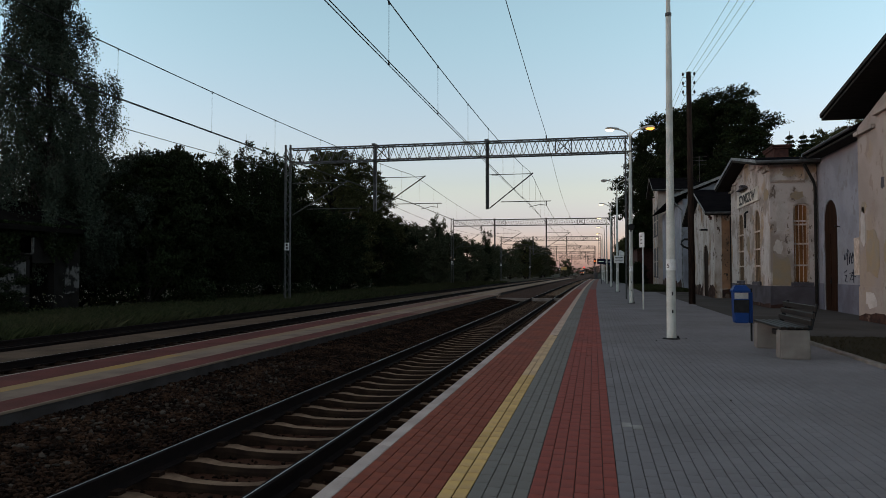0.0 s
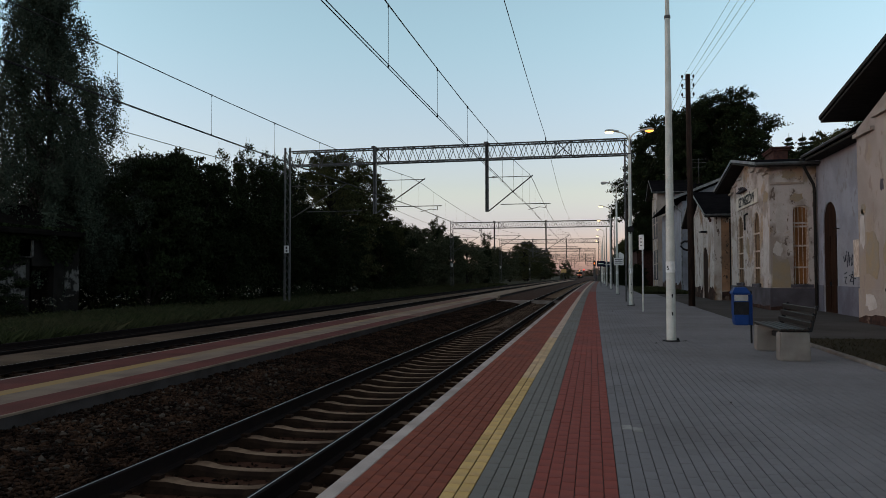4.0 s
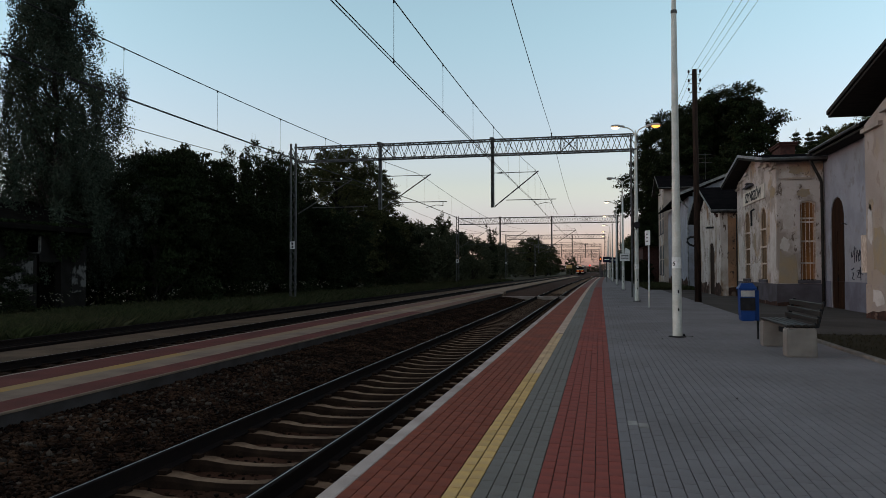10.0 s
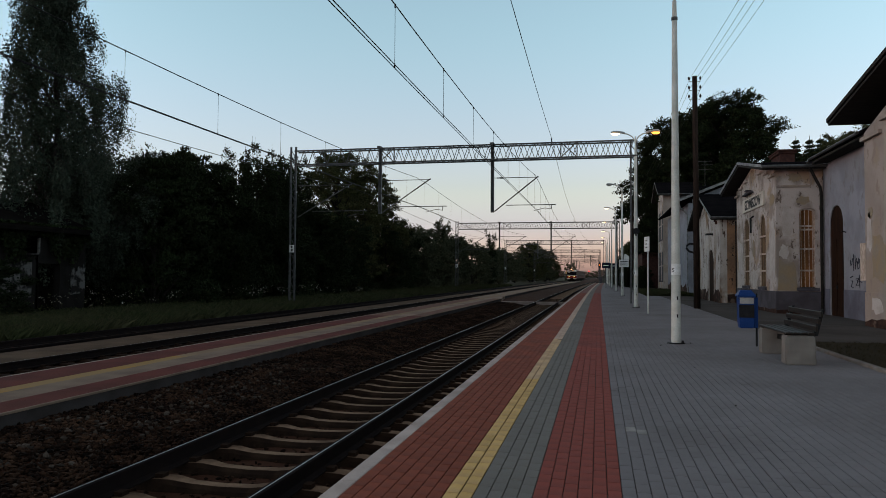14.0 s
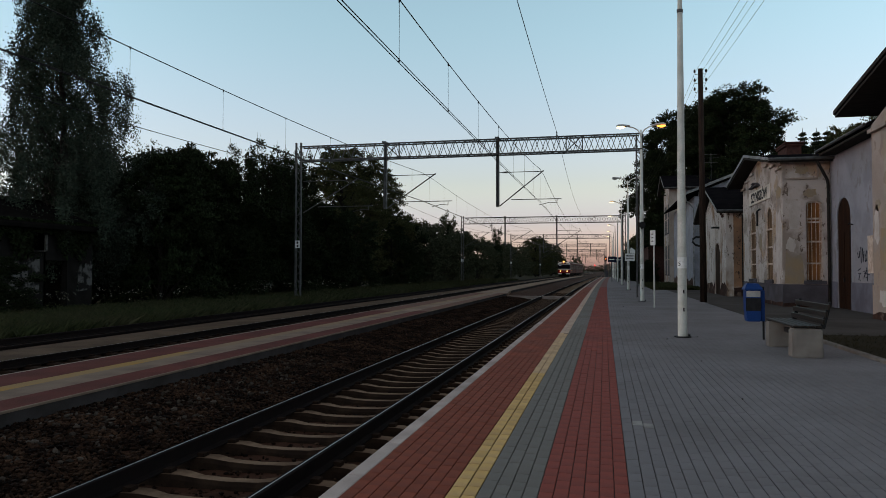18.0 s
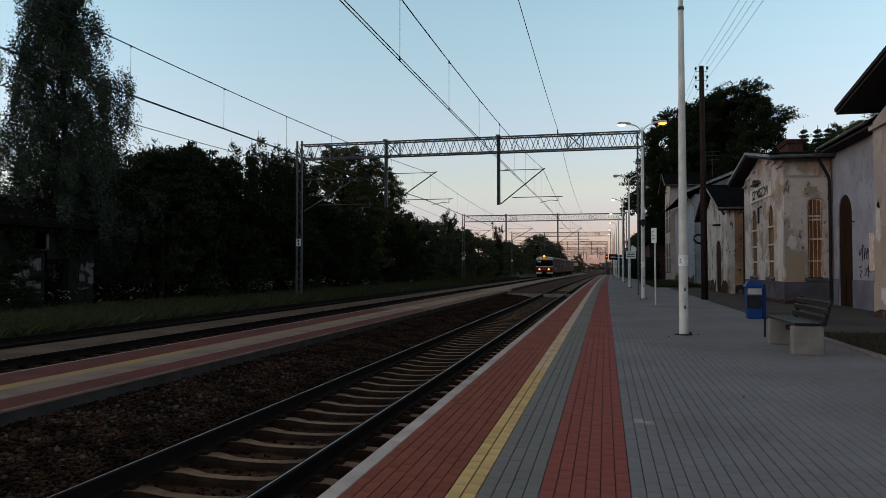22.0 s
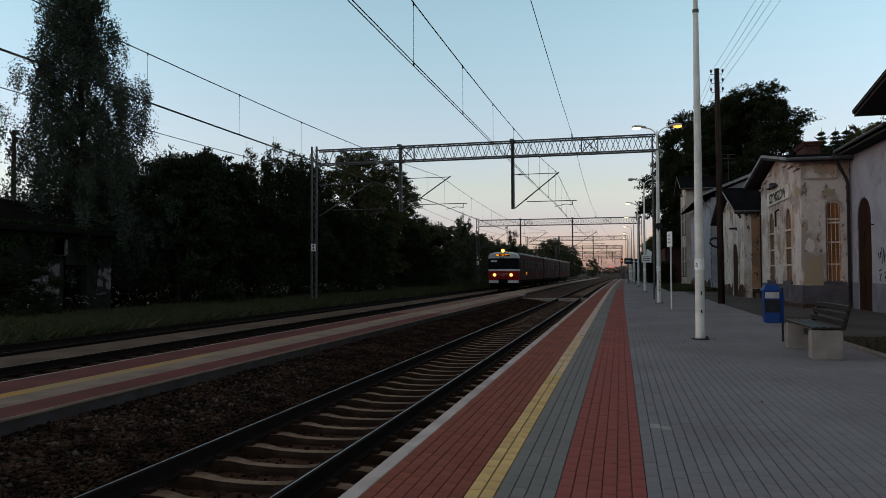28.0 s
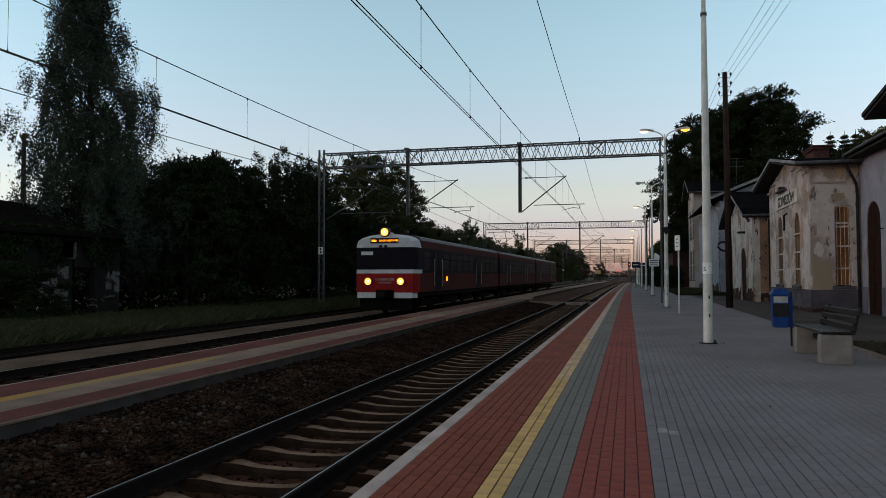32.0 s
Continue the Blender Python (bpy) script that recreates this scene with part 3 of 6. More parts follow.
def pavers(name, x0, cols, y0, y1, materials, parent, parent_label, singles, wide=0.1, long=0.2, z=0.0, shift=0.5, gap=0.0008, side=0.0028):
    """Rows of bevelled blocks along the platform: the nearest are objects of their own."""
    joined, single = materials
    rng = np.random.RandomState(int(abs(x0) * 100) + cols)
    g, c = side, 0.004
    w, h = wide / 2 - g, long / 2 - gap
    bv = np.array([(-w, -h, -0.03), (w, -h, -0.03), (w, h, -0.03), (-w, h, -0.03), (-w, -h, -c), (w, -h, -c), (w, h, -c), (-w, h, -c),
                   (-w + c, -h + c, 0), (w - c, -h + c, 0), (w - c, h - c, 0), (-w + c, h - c, 0)])
    bf = np.array([(0, 1, 5, 4), (1, 2, 6, 5), (2, 3, 7, 6), (3, 0, 4, 7), (4, 5, 9, 8), (5, 6, 10, 9), (6, 7, 11, 10), (7, 4, 8, 11), (8, 9, 10, 11)])
    me = bpy.data.meshes.new(name)
    me.from_pydata(bv.tolist(), [], bf.tolist())
    me.materials.append(single)
    centres = []
    for i in range(cols):
        y = y0 + (i % 2) * long * shift
        while y < y1:
            centres.append((y, x0 + (i + 0.5) * wide + bend(y)))
            y += long
    centres.sort()
    done = 0
    rest = []
    for y, x in centres:
        dz = rng.uniform(-0.0018, 0.0018)
        if done < singles and y > 4.4:
            ob = new(name, me)
            ob.parent = parent
            ob.location = (x, y, z + dz)
            ob.rotation_euler = (rng.uniform(-0.006, 0.006), rng.uniform(-0.008, 0.008), rng.uniform(-0.006, 0.006))
            done += 1
        else:
            rest.append((x, y, z + dz))
    p = np.array(rest)
    tight = np.where(p[:, 1] > 12, (wide / 2 - 0.0014) / w, 1.0)
    v = bv[None] * np.stack([tight, np.ones(len(p)), np.ones(len(p))], 1)[:, None] + p[:, None]
    f = (bf[None] + (np.arange(len(p)) * 12)[:, None, None]).reshape(-1, 4)
    ob = raw(name + "_field", v.reshape(-1, 3).tolist(), f.tolist(), joined, parent, parent_label)
    ob["kind"] = "stuff"


def build_platform():
    top = thing("platform", (0, 0, 0), "paved station platform with red, yellow and grey bands", "platform", kind="structure")
    part("core", strip(-1.72, 60, -15, 160, -1.0, -0.012), M_JOINT, top)
    part("edge_wall", strip(-1.8, -1.72, -15, 160, -1.0, -0.06), M_CONCD, top, "dark concrete platform edge wall")
    for i in range(100):
        y = 2.0 + i * 1.0
        part("edge_slab", boxes((-1.85 + bend(y), -1.722 + bend(y), y + 0.004, y + 0.996, -0.07, 0.0 + random.uniform(-0.002, 0.002)), bev=0.006), M_CONC, top)
    part("far_edge", strip(-1.87, -1.722, 102, 160, -0.07, 0.0), M_CONC, top)
    part("far_edge", boxes((-1.85, -1.722, -15, 1.99, -0.07, 0.0)), M_CONC, top)
    part("joint_bed", strip(-1.045, -0.835, 3.5, 64, -0.0119, -0.0105), M_JOINTD, top, "dark dirt in the joints")
    far = 64.0
    for nm, a, b, m in (("red_band", -1.722, -1.04, M_RED), ("yellow_band", -1.04, -0.84, M_YEL), ("grey_band", -0.84, -0.44, M_GREY),
                        ("red_guide_band", -0.44, 0.16, M_RED), ("grey_pavement", 0.16, 4.58, M_GREY)):
        part(nm, boxes((a, b, -15, 3.49, -0.011, -0.001)), m, top)
    part("side_pavement", boxes((4.6, 12, -15, 3.9, -0.011, -0.001)), M_SIDEPAVE, top, "side paving, its colour dimmed for shade")
    # The far bands take the tones dulled for distance.
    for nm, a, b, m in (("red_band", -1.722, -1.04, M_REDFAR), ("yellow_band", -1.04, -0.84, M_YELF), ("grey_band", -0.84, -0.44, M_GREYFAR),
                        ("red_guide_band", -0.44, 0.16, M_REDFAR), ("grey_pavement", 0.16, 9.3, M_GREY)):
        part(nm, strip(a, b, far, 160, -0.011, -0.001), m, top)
    part("side_pavement", boxes((4.6, 9.3, 17.9, far, -0.011, -0.001)), M_SIDEPAVE, top, "side paving, its colour dimmed for shade")


build_ground()
track(1, -3.45, True, 62)
track(2, -10.6, True, 20)
track(3, -14.2, False, 10)


def build_island():
    top = thing("island_platform", (0, 0, -0.1), "low narrow platform with red, white and yellow stripes between tracks", "platform", kind="structure")
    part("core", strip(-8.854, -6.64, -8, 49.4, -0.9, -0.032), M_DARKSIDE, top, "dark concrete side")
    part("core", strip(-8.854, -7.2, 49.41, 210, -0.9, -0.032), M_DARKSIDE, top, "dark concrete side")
    for nm, a, b, m in (("near_edge", -6.66, -6.62, M_ISLWHITE), ("red_band", -7.200, -6.662, M_ISLRED), ("white_band", -7.755, -7.202, M_ISLWHITE),
                        ("far_red_band", -8.890, -8.056, M_ISLRED), ("white_edge", -8.96, -8.892, M_ISLEDGE)):
        part(nm, strip(a, b, -8, 27, -0.03, -0.002), m, top)
        # Beyond y = 27 each band takes a tone dulled for distance.
        worn = {M_ISLRED: M_ISLFAR, M_ISLWHITE: M_ISLBEIGE}.get(m, m)
        if nm in ("near_edge", "red_band"):
            part(nm, strip(a, b, 27.01, 49.4, -0.03, -0.002), worn, top, "stretch of the band dulled for distance")
        else:
            part(nm, strip(a, b, 27.01, 49.4, -0.03, -0.002), worn, top, "stretch of the band dulled for distance")
            part(nm, strip(a, b, 49.41, 210, -0.03, -0.002), M_ISLBEIGE, top, "far stretch of the band paled to beige for distance")
    part("yellow_band", strip(-8.054, -7.757, -8, 12.5, -0.03, -0.002), M_ISLYEL, top, "dull yellow stripe")
    part("cream_band", strip(-8.054, -7.757, 12.51, 209, -0.03, -0.002), M_ISLCREAM, top, "stripe in dull cream farther along")
    # a foot crossing of concrete panels over the near track
    cr = thing("foot_crossing", (0, 0, 0), "pale concrete panels of a foot crossing over the track", "crossing", kind="structure")
    bm = bmesh.new()
    prism(bm, [(-7.2, 49.41), (-6.5, 49.36), (-6.6, 50.2), (-6.9, 52.5), (-7.2, 56.5)], -0.6, -0.12, lambda u, v, d: (u, v, d))
    bmesh.ops.recalc_face_normals(bm, faces=bm.faces[:])
    part("ramp", bm, M_ISLBEIGE, cr, "beige ramp down to the crossing")
    for a, b in ((-2.62, -1.9), (-4.12, -2.78), (-6.5, -4.28)):
        part("panel", boxes((a, b, 48.75, 49.35, -0.5, -0.275), bev=0.01), M_ISLEDGE, cr)


build_island()
build_platform()

# ---- overhead line ----
def lattice_mast(top, x, h, base, lean=0.0):
    m = bmesh.new()
    for o in (-0.16, 0.16):
        box(m, x + o - 0.045, x + o + 0.045, -0.06, 0.06, base, h)
    part("mast", m, M_GALV, top)
    lace = bmesh.new()
    z = base + 0.3
    k = 0
    while z + 0.45 < h:
        s = 1 if k % 2 else -1
        for yy in (-0.07, 0.07):
            tube(lace, (x - 0.16 * s, yy, z), (x + 0.16 * s, yy, z + 0.45), 0.014, n=5)
        z += 0.45
        k += 1
    part("lacing", lace, M_GALV, top)
    if base < -0.1:
        part("footing", boxes((x - 0.4, x + 0.4, -0.4, 0.4, base - 0.3, base + 0.25), bev=0.03), M_CONCD, top)


def cantilever(top, x, reach, foot, high=1.95, drop=None):
    """A hinged arm: strut, top tie, registration arm with its steady and insulators."""
    bm = bmesh.new()
    tube(bm, (x + 0.12, 0, foot), (x + reach, 0, foot + high + 0.05), 0.035, n=8)
    tube(bm, (x + 0.1, 0, foot + high), (x + reach, 0, foot + high), 0.022, n=6)
    tube(bm, (x + reach * 0.3, 0, foot + 0.36), (x + reach + 1.0, 0, foot + 0.36), 0.025, n=6)
    arm = part("cantilever_arm", bm, M_GALV, top)
    bm = bmesh.new()
    e = x + reach + 0.75
    tube(bm, (e, 0, foot + 0.36), (e, 0, foot + 0.1), 0.02, n=6)
    tube(bm, (e, 0, foot + 0.12), (e - 0.4, 0, foot + 0.17), 0.018, n=6)
    tube(bm, (e - 0.4, 0, foot + 0.17), (e - 1.0, 0, foot + 0.03), 0.018, n=6)
    part("steady_arm", bm, M_GALV, arm)
    bm = bmesh.new()
    for i in range(5):
        tube(bm, (x + 0.3 + i * 0.07, 0, foot + high), (x + 0.33 + i * 0.07, 0, foot + high), 0.06, n=8)
    part("insulator", bm, M_BLACK, arm)


def feeder_x(y):
    """Where the feeder wire runs across the line."""
    return -2.3 - 0.0143 * (y - 20) if y < 41 else max(-3.5, -2.6 - 0.0157 * (y - 41))


def gantry(y, xl, xr):
    top = thing("catenary_gantry", (0, y, -0.25 if 60 < y < 120 else 0), "galvanised lattice portal carrying the overhead wires", "gantry", "gantries over the tracks")
    lattice_mast(top, xl, 9.35, -0.6)
    lattice_mast(top, xr, 9.1, 0.0)
    x0, x1, lo, hi = xl + 0.2, xr, 8.2, 9.05
    for yy in (-0.3, 0.3):
        for zz in (lo, hi):
            part("chord", boxes((x0, x1, yy - 0.035, yy + 0.035, zz - 0.04, zz + 0.04)), M_GALV, top)
    bm = bmesh.new()
    n = 66
    w = (x1 - x0) / n
    for i in range(n):
        a, b = x0 + i * w, x0 + (i + 1) * w
        za, zb = (lo, hi) if i % 2 else (hi, lo)
        tube(bm, (a, -0.3, za), (b, -0.3, zb), 0.019, n=5, caps=False)
        tube(bm, (a, 0.3, zb), (b, 0.3, za), 0.019, n=5, caps=False)
        tube(bm, (a, -0.3, lo), (b, 0.3, lo), 0.01, n=4, caps=False)
        tube(bm, (a, -0.3, hi), (b, 0.3, hi), 0.01, n=4, caps=False)
    part("bracing", bm, M_GALV, top)
    for xa in (-12.3, -1.6):
        bm = bmesh.new()
        for o in (-0.45, 0.45):
            box(bm, xa + o - 0.03, xa + o + 0.03, -0.345, -0.28, lo, hi)
        tube(bm, (xa - 0.45, -0.34, lo), (xa + 0.45, -0.34, hi), 0.03, n=5)
        tube(bm, (xa - 0.45, -0.34, hi), (xa + 0.45, -0.34, lo), 0.03, n=5)
        part("splice_frame", bm, M_GALV, top)
    for x in (-12.8 + bend(y) - (0.9 if 60 < y < 160 else 0), -6.0 + bend(y) - (0.6 if 60 < y < 160 else 0)):
        bm = boxes((x - 0.09, x - 0.045, -0.1, 0.1, 5.15, 9.2), (x + 0.045, x + 0.09, -0.1, 0.1, 5.15, 9.2), (x - 0.05, x + 0.05, -0.02, 0.02, 5.15, 9.2),
                   (x - 0.11, x + 0.11, -0.38, 0.38, 9.06, 9.18))
        part("drop_post", bm, M_GALV, top)
        cantilever(top, x, (2.65 if x > -10 else 3.1) + (0.6 if 60 < y < 160 else 0), 5.2)
    cantilever(top, xl + 0.2, 3.6, 5.0)
    plate = part("number_plate", boxes((xl - 0.15, xl + 0.15, -0.1, -0.075, 2.84, 3.3)), M_SIGN, top, "white plate with two dark marks")
    part("mark", boxes((xl - 0.06, xl + 0.05, -0.106, -0.1, 3.1, 3.24), (xl - 0.05, xl + 0.06, -0.106, -0.1, 2.9, 3.04)), M_INK, plate)
    fx = feeder_x(y) + bend(y)
    part("feeder_bracket", boxes((fx - 0.03, fx + 0.03, -0.05, 0.05, 9.05, 9.35)), M_BLACK, top)


GANTRIES = [-15.5, 41, 98.5, 154, 210, 266, 322, 378]
for gy, left, right in zip(GANTRIES[1:], (-18.4, -19.4, -19.6, -18.2, -18.3, -17.5, -17.2), (1.95, 2.66, 1.3, 0.5, 0.3, 0.4, 0.6)):
    gantry(gy, left, right)


def wire_run(name, x_of, z_of, r, label, y0=-14, y1=378, step=3.0, pair=0.0):
    bm = bmesh.new()
    for o in ((-pair, pair) if pair else (0,)):
        y = y0
        while y < y1:
            b = min(y + step, y1)
            tube(bm, (x_of(y) + o + bend(y), y, z_of(y)), (x_of(b) + o + bend(b), b, z_of(b)), r, n=4, caps=False)
            y = b
    bmesh.ops.remove_doubles(bm, verts=bm.verts[:], dist=0.0005)
    return part(name, bm, M_WIRE)


def span_of(y):
    for a, b in zip(GANTRIES, GANTRIES[1:]):
        if a <= y <= b:
            return (y - a) / (b - a)
    return 0.0


def overhead(axis, zig, label, sag, low, start):
    top = thing("overhead_line", (0, 0, 0), label, "overhead wire", "overhead lines")
    lean = lambda y: axis + zig * (2 * abs(2 * span_of(y) - 1) - 1) * 0.5
    mess = lambda y: 7.2 - 4 * sag * span_of(y) * (1 - span_of(y))
    cont = lambda y: low + 0.16 - 4 * 0.16 * span_of(y) * (1 - span_of(y))
    wire_run("contact_wire", lean, cont, 0.011, "", pair=0.03).parent = top
    wire_run("messenger_wire", lambda y: lean(y), mess, 0.013, "").parent = top
    y = start
    while y < 210:
        bm = bmesh.new()
        x = lean(y) + bend(y)
        tube(bm, (x, y, cont(y)), (x, y, mess(y)), 0.0045 if y < 41 else 0.003, n=4, caps=False)
        tube(bm, (x, y, mess(y) - 0.05), (x, y, mess(y) + 0.02), 0.015, n=5)
        tube(bm, (x, y, cont(y) - 0.02), (x, y, cont(y) + 0.06), 0.018, 0.008, n=5)
        y += 4.0
        part("dropper", bm, M_WIRE, top)


overhead(-3.45, 0.0, "twin contact wires hung from a messenger wire", 1.0, 5.12, -12.17)
overhead(-10.3, 0.0, "contact wires over the passing track", 0.74, 5.36, -10.1)
fe = thing("feeder_wire", (0, 0, 0), "single dark wire along the tops of the gantries", "wire")
wire_run("strand", feeder_x, lambda y: 9.38 - 4 * 0.5 * span_of(y) * (1 - span_of(y)), 0.012, "").parent = fe
sd = thing("siding_wire", (0, 0, 0), "thin wire over the siding track", "wire")
wire_run("strand", lambda y: -14.0, lambda y: 6.6 - 4 * 0.75 * span_of(y) * (1 - span_of(y)), 0.012, "").parent = sd


# ---- platform lamps, poles and signs ----
def lamp_post(at, sides, label, lit=True):
    top = thing("lamp_post", at, label, "lamp post", "platform lamps")
    p = part("pole", tubes([(0, 0, 0), (0, 0, 0.03), (0, 0, 2.0), (0, 0, 7.35), (0, 0, 7.4), (0, 0, 8.3)], [0.105, 0.105, 0.097, 0.058, 0.035, 0.03], 14), M_POLE, top, smooth=True)
    part("collar", tubes([(0, 0, 7.34), (0, 0, 7.41)], 0.07, 14), M_GALV, top, "grey clamp ring")
    part("sleeve", tubes([(0, 0, 7.42), (0, 0, 7.78)], [0.052, 0.046], 12), M_POLE, top)
    part("base_flange", tubes([(0, 0, 0), (0, 0, 0.025)], 0.19, 14), M_BLACK, top)
    part("bolt", boxes((0.12, 0.16, -0.03, 0.03, 0.02, 0.07)), M_BLACK, top)
    part("warning_band", tubes([(0, 0, 1.54), (0, 0, 1.79)], [0.104, 0.103], 14), M_BAND, top, "white sticker band")
    lettering("number", "5", 0.13, pose(-0.065, -0.09, 1.64, 90, 0, -36), M_INK, top)
    part("inspection_door", boxes((0.005, 0.035, -0.113, -0.085, 0.98, 1.06)), M_BLACK, top)
    part("inspection_door", boxes((0.005, 0.035, -0.113, -0.085, 0.58, 0.66)), M_BLACK, top)
    for s in sides:
        arm = part("arm", tubes([(0, 0, 7.9), (s * 0.03, 0, 8.1), (s * 0.16, 0, 8.3), (s * 0.35, 0, 8.42), (s * 0.62, 0, 8.48)], 0.03, 8), M_POLE, top, smooth=True)
        bm = bmesh.new()
        rings = []
        for t, w, h in ((0.5, 0.05, 0.05), (0.62, 0.09, 0.07), (0.85, 0.12, 0.1), (1.05, 0.11, 0.09), (1.16, 0.05, 0.04)):
            zc = 8.46 + t * 0.06
            rings.append([bm.verts.new((s * t, w * math.cos(a), zc + (h if math.sin(a) > 0 else 0.03) * math.sin(a))) for a in [2 * math.pi * k / 10 for k in range(10)]])
        for a, b in zip(rings, rings[1:]):
            for k in range(10):
                bm.faces.new((a[k], a[(k + 1) % 10], b[(k + 1) % 10], b[k]))
        bm.faces.new(rings[0])
        bm.faces.new(rings[-1])
        bmesh.ops.recalc_face_normals(bm, faces=bm.faces[:])
        head = part("lamp_head", bm, M_LAMPHEAD, arm, "grey streetlight housing", smooth=True)
        bm = bmesh.new()
        bmesh.ops.create_uvsphere(bm, u_segments=12, v_segments=6, radius=1)
        for v in bm.verts:
            v.co = (s * 0.95 + v.co.x * 0.21, v.co.y * 0.1, 8.475 + v.co.z * (0.1 if v.co.z < 0 else 0.02))
        part("lamp_glass", bm, (M_LAMPGLOW if s > 0 else M_LAMPWHITE) if lit else M_LAMPHEAD, arm, "glowing lamp glass" if lit else "unlit lamp glass")
    return top


LAMP = lamp_post((1.71, 16.85, 0), (-1, 1), "pale tapered steel platform lamp with two lit arms")
copy_thing(LAMP, pose(1.78, 35.72, 0))
lamp_post((1.78, 55.9, 0), (-1, 1), "pale tapered steel platform lamp with two unlit arms", lit=False)
LAMP1 = lamp_post((1.76, 75.1, 0), (-1,), "pale tapered steel platform lamp with one lit arm")
for ly in (94.5, 113.5, 132.5, 151.5):
    copy_thing(LAMP1, pose(1.7, ly, 0))

horn = thing("loudspeaker", (1.78, 35.55, 3.66), "black horn loudspeaker fixed to the lamp pole", "loudspeaker")
part("horn", tubes([(0, 0.05, 0), (0, -0.05, 0), (0, -0.3, 0.0)], [0.06, 0.07, 0.16], 12), M_BLACK, horn)
part("bracket", boxes((-0.04, 0.04, -0.06, 0.1, -0.2, -0.06)), M_BLACK, horn)

sp = thing("sign_post", (1.96, 29.87, 0), "slim white post with a small notice plate", "sign")
part("post", tubes([(0, 0, 0), (0, 0, 2.6)], 0.032, 8), M_POLE, sp)
pl = part("notice_plate", boxes((-0.18, 0.18, -0.06, -0.035, 2.5, 3.1), bev=0.004), M_SIGN, sp)
pl.matrix_basis = pose(0, 0, 0, 0, 0, -62)
for z in (2.92, 2.78, 2.64):
    part("bar", boxes((-0.08, 0.05, -0.064, -0.061, z, z + 0.05)), M_LABEL, pl)

ar = thing("arrow_sign", (1.9, 55.75, 0), "white direction sign shaped like an arrow on the lamp pole", "sign")
pl = part("plate", boxes((-0.35, 0.36, -0.03, 0, 2.2, 2.75)), M_SIGN, ar)
bm = bmesh.new()
prism(bm, [(0.0, 2.76), (0.4, 2.76), (0.4, 3.0), (0.1, 3.2), (0.0, 3.1)], -0.03, 0.0, lambda u, v, d: (u, d, v))
part("arrow_head", bm, M_SIGN, ar)
for z in (2.62, 2.5, 2.36):
    part("bar", boxes((-0.28, 0.28, -0.034, -0.03, z - 0.025, z + 0.025)), M_INK, pl)


def wooden_pole(x, y, h):
    top = thing("wooden_pole", (x, y, 0), "tall dark tarred timber telegraph pole with insulators", "pole", "telegraph poles")
    part("pole", tubes([(0, 0, -0.3), (-0.02, 0, h * 0.5), (-0.05, 0, h)], [0.16, 0.135, 0.11], 12), M_TAR, top, smooth=True)
    for i, z in enumerate((h - 0.12, h - 0.55, h - 0.98)):
        for s in (-1, 1):
            bm = tubes([(-0.05 + s * 0.1, 0, z - 0.12), (-0.05 + s * 0.24, 0, z - 0.14), (-0.05 + s * 0.26, 0, z - 0.02)], 0.014, 6)
            part("hook", bm, M_BLACK, top)
            part("insulator", tubes([(-0.05 + s * 0.26, 0, z - 0.04), (-0.05 + s * 0.26, 0, z + 0.03), (-0.05 + s * 0.26, 0, z + 0.1)], [0.045, 0.05, 0.03], 8), M_BLACK, top)
    return top


wooden_pole(4.58, 35.7, 11.1)
wooden_pole(4.4, 95, 11.5)
wooden_pole(3.8, 150, 12.5)
ph = thing("telephone_wires", (0, 0, 0), "four thin wires strung between timber poles", "wire")
for i, (z, s) in enumerate(((11.0, -0.26), (11.0, 0.26), (10.55, -0.26), (10.55, 0.26))):
    for a, b, zz in (((4.58, 35.7), (5.9, -20), 1.0), ((4.58, 35.7), (4.4, 95), 0.8)):
        bm = bmesh.new()
        for k in range(12):
            t0, t1 = k / 12, (k + 1) / 12
            q = lambda t: (a[0] + (b[0] - a[0]) * t + s, a[1] + (b[1] - a[1]) * t, z - 4 * 0.5 * t * (1 - t))
            tube(bm, q(t0), q(t1), 0.007, n=4, caps=False)
        bmesh.ops.remove_doubles(bm, verts=bm.verts[:], dist=0.002)
        part("strand", bm, M_WIRE, ph)


# ---- bench and bin ----
bn = thing("bench", (3.12, 13.3, 0), "platform bench of dark slats on pale concrete blocks", "bench")
for y in (0, 1.8):
    bm = bmesh.new()
    prism(bm, [(0.02, 0.0), (0.52, 0.0), (0.5, 0.5), (0.03, 0.5)], y, y + 0.3, lambda u, v, d: (u, d, v))
    bmesh.ops.bevel(bm, geom=bm.edges[:], offset=0.02, segments=2, affect="EDGES")
    bmesh.ops.recalc_face_normals(bm, faces=bm.faces[:])
    part("concrete_leg", bm, M_BENCHC, bn, "pale concrete block")
for x in (0.03, 0.15, 0.27, 0.39):
    part("seat_slat", boxes((x, x + 0.092, -0.03, 2.12, 0.52, 0.555), bev=0.008), M_SLAT, bn)
for y in (0.1, 1.9):
    part("seat_bearer", boxes((0.04, 0.48, y, y + 0.08, 0.502, 0.519)), M_BLACK, bn)
part("stretcher", boxes((0.3, 0.36, 0.302, 1.798, 0.3, 0.4), bev=0.01), M_BLACK, bn)
for i, (x, z) in enumerate(((0.5, 0.575), (0.54, 0.7), (0.58, 0.825))):
    part("back_slat", boxes((x, x + 0.035, -0.03, 2.12, z, z + 0.095), bev=0.008), M_SLAT, bn)
